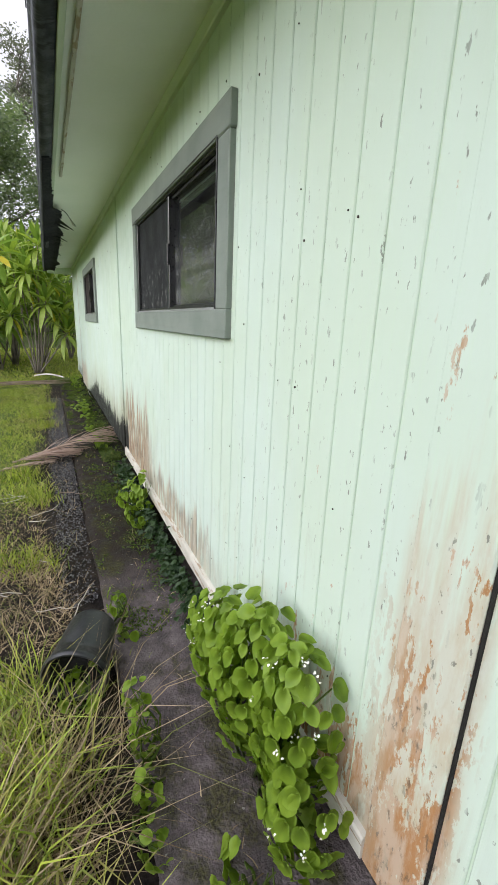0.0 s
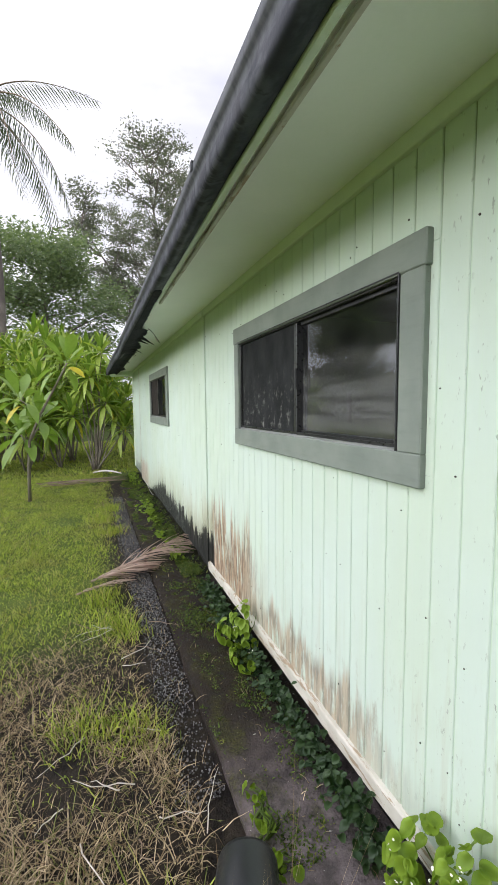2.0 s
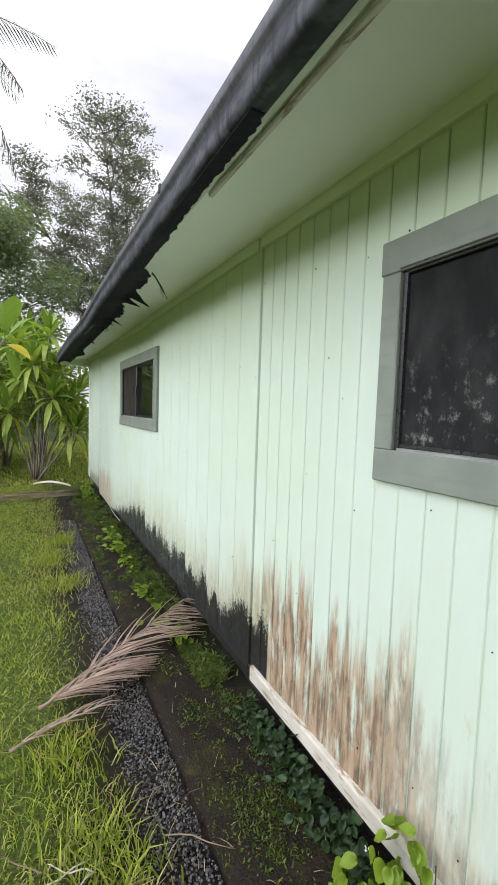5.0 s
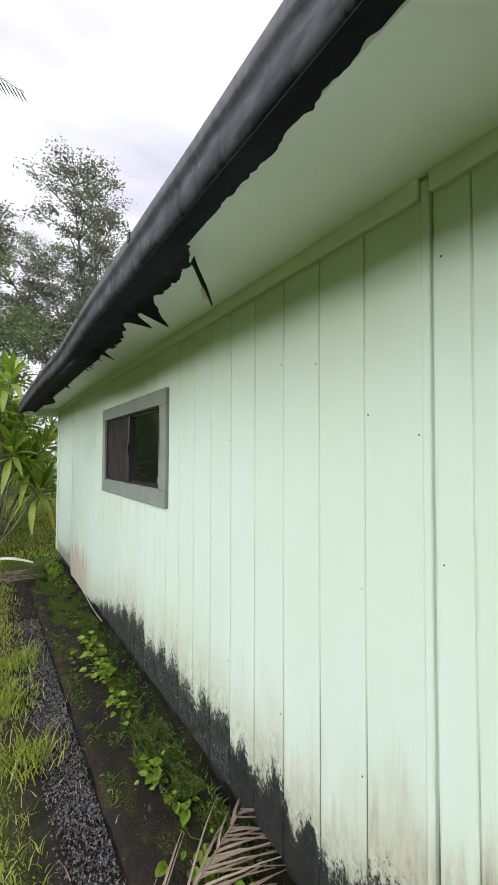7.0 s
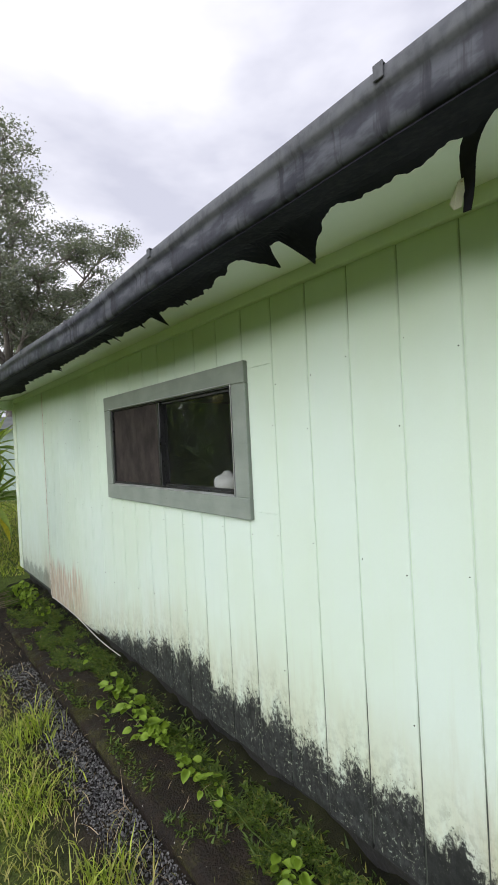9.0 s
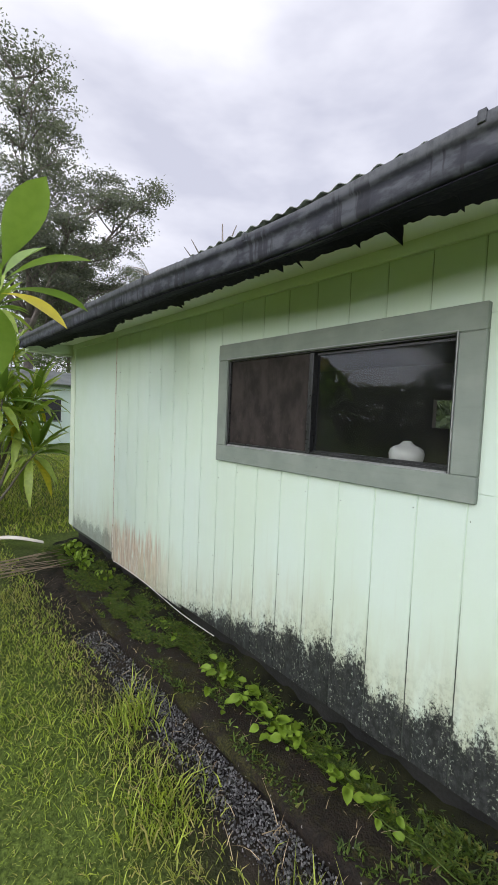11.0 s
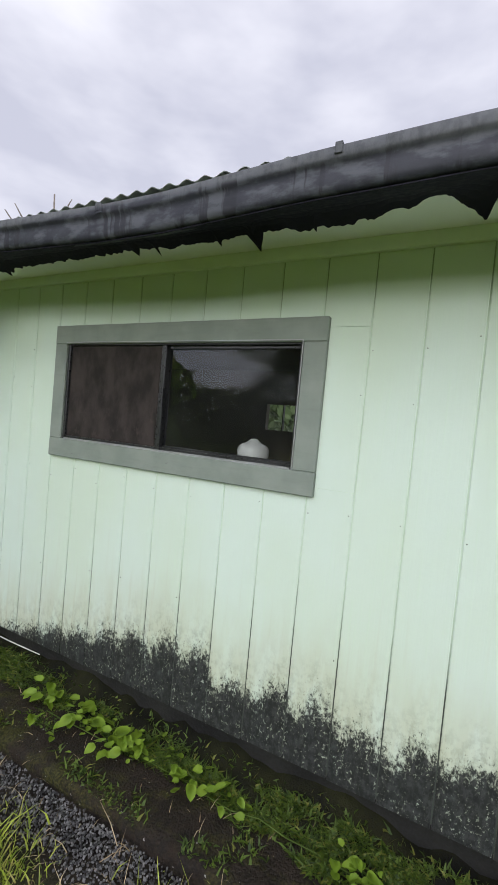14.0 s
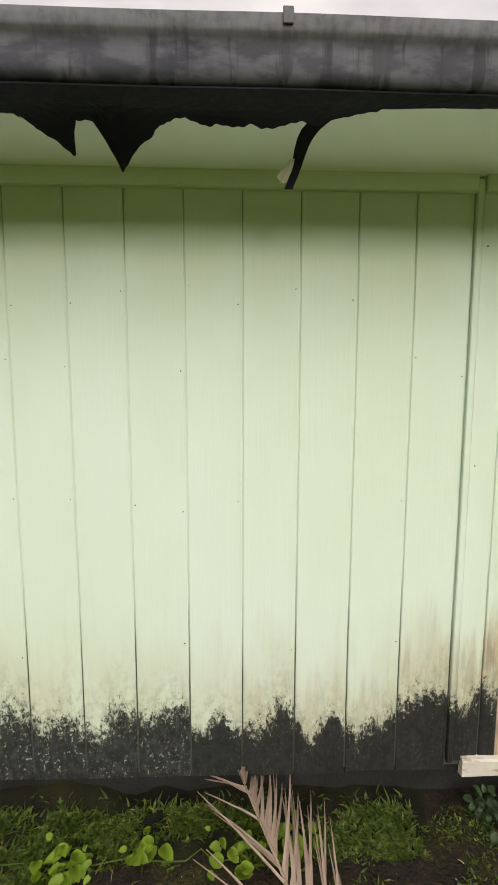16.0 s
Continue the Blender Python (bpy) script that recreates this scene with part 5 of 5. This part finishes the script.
# ---- fallen pot with weeds ----
def pot():
    ob = new("plant_pot")
    n, prof = 28, [(0.102, 0.0), (0.112, 0.02), (0.128, 0.20), (0.137, 0.262), (0.145, 0.264), (0.145, 0.292), (0.136, 0.294), (0.132, 0.262), (0.122, 0.20), (0.104, 0.03), (0.0, 0.026)]
    v, f = [], []
    for i in range(n):
        a = 2 * math.pi * i / n
        v += [(r0 * math.cos(a), r0 * math.sin(a), z) for r0, z in prof]
    k = len(prof)
    for i in range(n):
        for j in range(k - 1):
            a, b = i * k + j, ((i + 1) % n) * k + j
            f.append((a, b, b + 1, a + 1))
    f.append(tuple(i * k for i in range(n))[::-1])
    part("shell", mesh("shell", v, f, M_POT, True), ob)
    v = [(0.131 * math.cos(2 * math.pi * i / n), 0.131 * math.sin(2 * math.pi * i / n), 0.22 + 0.012 * noise.noise((i * 0.8, 0, 0))) for i in range(n)] + [(0, 0, 0.235)]
    part("soil", mesh("soil", v, [(i, (i + 1) % n, n) for i in range(n)], M_FOUND, True), ob, "dark dry potting soil")
    ob.matrix_basis = pose(-0.523, -2.379, 0.027, 97, 0, -22) @ Matrix.Scale(0.86, 4)
    return tagged(ob, "black plastic nursery pot lying on its side in the grass", "plant pot")


pot()


# ---- heart-leaved weeds ----
HEARTS = [mesh("leaf", *heart_shape(1.0, c), M_WEED, True) for c in (0.10, 0.25, 0.45)]


def weed(base, blobs, count, size, label, seed, lean=(-0.75, -0.5, 0.35), flowers=0):
    """A bushy weed: stems and heart-shaped leaves, each leaf a piece, that fill rounded masses."""
    r = random.Random(seed)
    ob = new("heart_leaf_weed")
    ob.location = base
    tot = sum(b[3] * b[4] for b in blobs)
    for cx, cy, cz, rx, rz in blobs:
        for _ in range(5):
            tip = Vector((cx + r.uniform(-0.5, 0.5) * rx, cy + r.uniform(-0.5, 0.5) * rx, cz + r.uniform(0, 0.6) * rz))
            part("stem", mesh("stem", *tube(bend((r.uniform(-0.05, 0.05) + cx * 0.4, cy * 0.5, 0), tip, 0.04, 5, r), [0.005, 0.005, 0.004, 0.004, 0.003, 0.002], 5), M_MOSS, True), ob)
        for _ in range(int(count * rx * rz / tot)):
            d = Vector((r.gauss(0, 1), r.gauss(0, 1), r.gauss(0, 1))).normalized()
            if d.x > 0.55:
                d.x = -d.x
            k = r.uniform(0.72, 1.02)
            p = Vector((cx + d.x * rx * k, cy + d.y * rx * k, max(0.03, cz + d.z * rz * k)))
            if base[0] + p.x > -0.035:
                p.x = -0.035 - base[0] - r.uniform(0, 0.03)
            out = (d + Vector(lean) * 0.5).normalized()
            face = out
            tip_dir = (Vector((r.uniform(-0.5, 0.5), r.uniform(-0.5, 0.5), -1.0)) + d * 0.5)
            tip_dir = (tip_dir - face * tip_dir.dot(face)).normalized()
            m = Matrix((tip_dir, face.cross(tip_dir), face)).transposed().to_4x4()
            m.translation = p
            lf = part("leaf", HEARTS[r.randrange(3)], ob)
            lf.matrix_basis = m @ Matrix.Scale(size * r.uniform(0.6, 1.15), 4)
    if flowers:
        for _ in range(flowers):
            fl = []
            b = blobs[r.randrange(len(blobs))]
            d = Vector((-abs(r.gauss(0, 1)), r.gauss(0, 1), abs(r.gauss(0, 0.8)))).normalized()
            p = Vector((b[0] + d.x * b[3] * 1.06, b[1] + d.y * b[3] * 1.06, b[2] + d.z * b[4] * 1.06))
            for _ in range(5):
                q = p + Vector((r.uniform(-1, 1), r.uniform(-1, 1), r.uniform(-1, 1))) * 0.012
                fl.append(placed(heart_shape(0.008, 0.2), aim(q, (r.uniform(-1, 1), r.uniform(-1, 1), 0.6))))
            part("flower", mesh("flower", *join(fl), M_FLOWER), ob, "cluster of tiny white flowers")
    return tagged(ob, label, "weed")


weed((-0.095, -2.99, GROUND + 0.012), [(0.0, 0.28, 0.20, 0.11, 0.19), (-0.02, 0.08, 0.29, 0.13, 0.24), (-0.02, -0.14, 0.36, 0.14, 0.27), (0.0, -0.32, 0.38, 0.12, 0.27), (-0.01, -0.40, 0.20, 0.11, 0.18)], 800, 0.064, "bushy bright green weed with heart-shaped leaves against the wall", 71, flowers=22)
weed((-0.07, -1.14, GROUND + 0.012), [(0.0, 0.0, 0.17, 0.12, 0.17), (-0.05, -0.14, 0.07, 0.11, 0.09), (-0.08, 0.10, 0.10, 0.09, 0.08)], 120, 0.068, "small green weed with large leaves at the foot of the wall", 72, flowers=4)
weed((-0.40, -2.25, GROUND + 0.012), [(0.0, 0.14, 0.05, 0.04, 0.05), (0.0, 0.0, 0.09, 0.05, 0.05), (0.02, -0.14, 0.06, 0.05, 0.05)], 26, 0.058, "pale green seedling beside the fallen pot", 73)
weed((-0.43, -2.98, GROUND + 0.012), [(0.0, 0.16, 0.14, 0.05, 0.07), (0.0, 0.02, 0.12, 0.05, 0.08), (-0.01, -0.12, 0.08, 0.05, 0.07), (-0.02, -0.24, 0.05, 0.05, 0.05)], 90, 0.040, "yellow-green seedlings beside the fallen pot", 74)
weed((-0.60, -2.66, GROUND), [(0.02, 0.0, 0.10, 0.10, 0.06)], 16, 0.060, "grey-green broad weed growing out of the fallen pot", 77)
weed((-0.16, 0.62, GROUND + 0.012), [(0.0, 0.0, 0.06, 0.09, 0.05)], 18, 0.055, "low weed tucked under the dead palm frond", 75)
weed((-0.24, -3.42, GROUND + 0.012), [(0.0, 0.05, 0.05, 0.10, 0.06)], 16, 0.085, "dark low weed on the concrete", 78)


def creeper(y0, y1, x0, x1, n, size, label, seed, mat_leaves=None):
    """A runner on the ground with leaves on both sides."""
    r = random.Random(seed)
    ob = new("creeping_weed")
    line = [Vector((x0 + (x1 - x0) * i / 14 + r.uniform(-0.02, 0.02), y0 + (y1 - y0) * i / 14, 0)) for i in range(15)]
    line = [Vector((q.x, q.y, soil_z(q.x, q.y) + 0.012 + r.uniform(0, 0.010))) for q in line]
    part("runner", mesh("runner", *tube(line, [0.003] * 15, 5), M_MOSS, True), ob)
    for i in range(n):
        if i % 5 == 0:
            knot = r.uniform(0.0, 13.6)
            wide = r.uniform(0.02, 0.075)
        u = min(13.98, max(0.0, knot + r.gauss(0, 0.5)))
        k = int(u)
        p = line[k].lerp(line[k + 1], u - k) + Vector((r.gauss(0, wide), r.uniform(-0.03, 0.03), r.uniform(0.005, 0.065)))
        a = r.uniform(0, 6.28)
        lf = part("leaf", HEARTS[r.randrange(2)], ob)
        lf.matrix_basis = aim(p, (math.cos(a), math.sin(a), r.uniform(-0.3, 0.35)), r.uniform(-0.5, 0.5)) @ Matrix.Scale(size * r.uniform(0.35, 1.15), 4)
    return tagged(ob, label, "weed", "creeping weeds along the wall")


creeper(1.35, 3.05, -0.18, -0.21, 90, 0.062, "bright green creeping weed with round leaves on the wet concrete", 81)
creeper(2.45, 3.25, -0.19, -0.15, 46, 0.072, "bright green creeping weed with round leaves on the wet concrete", 82)
creeper(3.4, 4.9, -0.16, -0.12, 16, 0.050, "thin creeping weed at the foot of the wall", 83)
creeper(0.75, 1.5, -0.17, -0.20, 46, 0.062, "bright green creeping weed with round leaves on the wet concrete", 84)
weed((-0.10, 5.75, GROUND), [(0.0, 0.2, 0.08, 0.12, 0.09), (0.0, -0.1, 0.07, 0.11, 0.08), (-0.05, -0.35, 0.05, 0.10, 0.06)], 110, 0.055, "mixed green weeds at the corner of the house", 76)
weed((-0.10, 5.05, GROUND), [(0.0, 0.0, 0.05, 0.12, 0.06)], 30, 0.045, "low green weed at the foot of the wall", 79)
creeper(5.3, 6.2, -0.10, -0.16, 30, 0.070, "green weeds at the corner of the house", 85)


def ivy(y0, y1, n, seed):
    r = random.Random(seed)
    shapes = []
    for _ in range(n):
        y = r.uniform(y0, y1)
        p = Vector((-0.02 - abs(r.gauss(0, 0.05)), y, GROUND + 0.02 + abs(r.gauss(0, 0.05))))
        shapes.append(placed(heart_shape(0.036 * r.uniform(0.6, 1.4), 0.2), aim(p, (r.uniform(-1, 0.2), r.uniform(-1, 1), r.uniform(-0.5, 0.4)), r.uniform(-0.6, 0.6))))
    return tagged(part("dark_creeper", mesh("dark_creeper", *join(shapes), M_IVY, True)), "dark small-leaved creeper under the skirting board", "creeper", kind="stuff")


ivy(-2.5, -0.1, 1500, 91)


# ---- dead palm frond across the path, fallen sheath, sticks ----
def dead_frond(name, a, b, rise, count, length, one_side, label, seed, fan=0.6):
    r = random.Random(seed)
    ob = new(name)
    a, b = Vector(a), Vector(b)
    rib = [a.lerp(b, i / 12) + Vector((0, 0, rise * math.sin(math.pi * i / 12) + 0.004 * r.uniform(-1, 1))) for i in range(13)]
    part("rib", mesh("rib", *tube(rib, [0.010 - 0.0006 * i for i in range(13)], 6), M_STICK, True), ob)
    along = (b - a).normalized()
    side = along.cross(Vector((0, 0, 1))).normalized()
    k = 0
    for i in range(count):
        u = 0.10 + 0.89 * i / count
        q = min(11, int(u * 12))
        p = rib[q].lerp(rib[q + 1], u * 12 - q)
        for s in one_side:
            ln = length * (0.55 + 0.45 * math.sin(math.pi * min(1, u * 1.1))) * r.uniform(0.75, 1.1)
            d = side * s * r.uniform(0.38, 0.62) * (-0.8 if r.random() < 0.14 else 1) + along * fan * r.uniform(0.85, 1.1) + Vector((0, 0, r.uniform(-0.10, 0.10)))
            n, w = 6, 0.0058 * r.uniform(0.6, 1.25)
            v, f = [], []
            d.normalize()
            lat = d.cross(Vector((0, 0, 1))).normalized()
            for j in range(n + 1):
                t = j / n
                c = p + d * ln * t + along * 0.05 * t * t + Vector((0, 0, 0.03 * math.sin(math.pi * t) * (0.5 + r.random() * 0.2) - max(0, p.z - GROUND - 0.03) * t * 0.85))
                ww = w * (1 - t) ** 0.6 + 0.0006
                v += [c - lat * ww + Vector((0, 0, 0.004)), c, c + lat * ww + Vector((0, 0, 0.004))]
                if j:
                    o = 3 * j
                    f += [(o - 3, o - 2, o + 1, o), (o - 2, o - 1, o + 2, o + 1)]
            k += 1
            part("leaflet", mesh("leaflet", v, f, M_FROND, True), ob)
    return tagged(ob, label, "palm frond")


dead_frond("palm_frond", (-0.90, 0.44, GROUND + 0.02), (-0.035, 0.83, GROUND + 0.22), 0.0, 54, 0.42, (1,), "dead pinkish-brown palm frond lying across the path to the wall", 51, 0.8)
dead_frond("palm_frond", (-1.00, 0.32, GROUND + 0.04), (-0.58, 0.50, GROUND + 0.05), 0.02, 56, 0.34, (1,), "torn dry end of a palm frond on the gravel", 52, 0.8)
dead_frond("palm_frond", (-1.12, 0.10, GROUND + 0.03), (-0.70, 0.22, GROUND + 0.03), 0.02, 7, 0.16, (1, -1), "broken pale frond stalk in the grass", 53, 1.6)


def dry_sheath():
    v, f = [], []
    for i in range(11):
        u = i / 10
        w = 0.055 * math.sin(math.pi * (0.08 + 0.88 * u)) + 0.006
        x, y = -0.95 + 0.62 * u, 6.75 - 0.35 * u + 0.05 * math.sin(u * 4)
        z = GROUND + 0.05 + 0.05 * math.sin(math.pi * u)
        v += [(x, y - w, z), (x, y, z + 0.025), (x, y + w, z)]
        if i:
            a = 3 * i
            f += [(a - 3, a - 2, a + 1, a), (a - 2, a - 1, a + 2, a + 1)]
    ob = part("dry_sheath", mesh("dry_sheath", v, f, M_PALE, True))
    ob.modifiers.new("thickness", "SOLIDIFY").thickness = 0.004
    return tagged(ob, "bleached dry palm sheath curled on the lawn", "palm sheath")


dry_sheath()


def sticks():
    r = random.Random(55)
    for i in range(16):
        a = Vector((-1.9 + r.uniform(-0.2, 0.3), 5.65 + r.uniform(-0.22, 0.25), GROUND + 0.03 + r.uniform(0, 0.03)))
        b = Vector((-0.30 + r.uniform(-0.3, 0.12), 5.75 + r.uniform(-0.3, 0.3), GROUND + 0.03 + r.uniform(0, 0.04)))
        ob = part("stick", mesh("stick", *tube(bend(a, b, r.uniform(-0.08, 0.08), 8, r), [0.007 - 0.0005 * j for j in range(9)], 5), M_STICK, True))
        tagged(ob, "thin dry brown stick lying on the grass", "stick", "pile of dry sticks")


sticks()
r_tw = random.Random(9)
for i in range(26):
    x, y, a, ln = r_tw.uniform(-1.15, -0.55), r_tw.uniform(-2.2, -0.4), r_tw.uniform(0, 6.28), r_tw.uniform(0.10, 0.28)
    p = Vector((x, y, GROUND + 0.015))
    q = p + Vector((math.cos(a) * ln, math.sin(a) * ln, r_tw.uniform(0.0, 0.03)))
    tagged(part("twig", mesh("twig", *tube(bend(p, q, r_tw.uniform(-0.015, 0.015), 5, r_tw), [0.0028, 0.0026, 0.0024, 0.002, 0.0016, 0.001], 5), M_PALE if i % 2 else M_STICK, True)), "dry pale twig on the trodden ground", "twig", "twigs on the ground")

# a bare forked tree far behind the house, its tips above the roof
def bare_tree(base, top):
    ob = new("bare_tree")
    ob.location = base
    b, t = Vector((0, 0, -0.1)), Vector(top)
    part("trunk", mesh("trunk", *tube(bend(b, t, 0.2, 8), [0.16, 0.15, 0.13, 0.11, 0.10, 0.085, 0.07, 0.055, 0.035], 7), M_BARK, True), ob)
    for f, dx, dz in ((0.84, 0.75, 2.05), (0.70, -1.9, 2.1), (0.72, -1.55, 2.3)):
        p = b.lerp(t, f)
        q = p + Vector((dx, -dx * 0.4, dz))
        part("limb", mesh("limb", *tube(bend(p, q, 0.08, 5), [0.06, 0.055, 0.05, 0.045, 0.035, 0.02], 6), M_BARK, True), ob)
    return tagged(ob, "bare grey forked tree far behind the roof", "tree")


bare_tree((12.0, 19.8, -0.2), (0.0, 0.0, 12.1))

# white cord along the foot of the wall
cord_line = []
for i in range(40):
    u = i / 39
    cord_line.append(Vector((-0.008 - 0.006 * u - 0.006 * math.sin(u * 9), 5.12 - 1.72 * u, 0.045 + 0.015 * math.sin(u * 7) - 0.035 * u * u - 0.10 * max(0, 0.06 - u))))
tagged(part("cord", mesh("cord", *tube(cord_line, [0.003] * 40, 6), M_CORD, True)), "dirty white cord fixed along the foot of the wall", "cord")


# lamp shade on the window sill
def lamp_shade():
    prof = [(0.050, 0.0), (0.066, 0.008), (0.078, 0.030), (0.081, 0.055), (0.074, 0.076), (0.058, 0.088), (0.040, 0.094), (0.028, 0.103), (0.018, 0.114), (0.0, 0.116)]
    n, v, f = 32, [], []
    for i in range(n):
        a = 2 * math.pi * i / n
        v += [(r0 * math.cos(a), r0 * math.sin(a), z) for r0, z in prof]
    k = len(prof)
    for i in range(n):
        for j in range(k - 1):
            a, b = i * k + j, ((i + 1) % n) * k + j
            f.append((a, b, b + 1, a + 1))
    f.append(tuple(i * k for i in range(n))[::-1])
    ob = part("lamp_shade", mesh("lamp_shade", v, f, M_SHADE, True))
    ob.location = (0.150, 2.175, H2[2] + 0.002)
    return tagged(ob, "white glass lamp shade standing on the inner window sill", "lamp shade")


lamp_shade()
tagged(boxpart("inner_sill", (0.102, 0.26, H2[0] - 0.05, H2[1] + 0.05, H2[2] - 0.03, H2[2]), M_INNER, None, 0.004), "dark timber inner window sill", "window sill", kind="structure")


# nail heads, small and scattered over the boards
def nails():
    r = random.Random(14)
    lists = []
    def head(y, z, s):
        lists.append(tube([(0.003, y, z), (-0.0022, y, z)], [s, s * 0.8], 6))
    for i in range(46):
        y = -0.028 - 0.1026 * (i + 0.5)
        for z in (0.3, 0.75, 1.2, 1.62, 2.05):
            if r.random() < 0.34 and not (WIN_1[0] - 0.02 < y < WIN_1[1] + 0.02 and 1.2 < z < 2.03):
                head(y + r.choice((-0.03, 0.03)) + r.uniform(-0.01, 0.01), z + r.uniform(-0.12, 0.12), r.uniform(0.0022, 0.0042))
    for i in range(26):
        y = 0.2032 * i
        for z in (0.6, 1.15, 1.66, 1.9):
            if r.random() < 0.6 and not (WIN_2[0] - 0.02 < y < WIN_2[1] + 0.02 and 1.2 < z < 2.03):
                head(y + r.choice((-0.014, 0.016)), z + r.uniform(-0.04, 0.04), r.uniform(0.002, 0.0032))
    return tagged(part("nail_heads", mesh("nail_heads", *join(lists), M_NAIL), wall_w), kind="stuff")


nails()


boards()
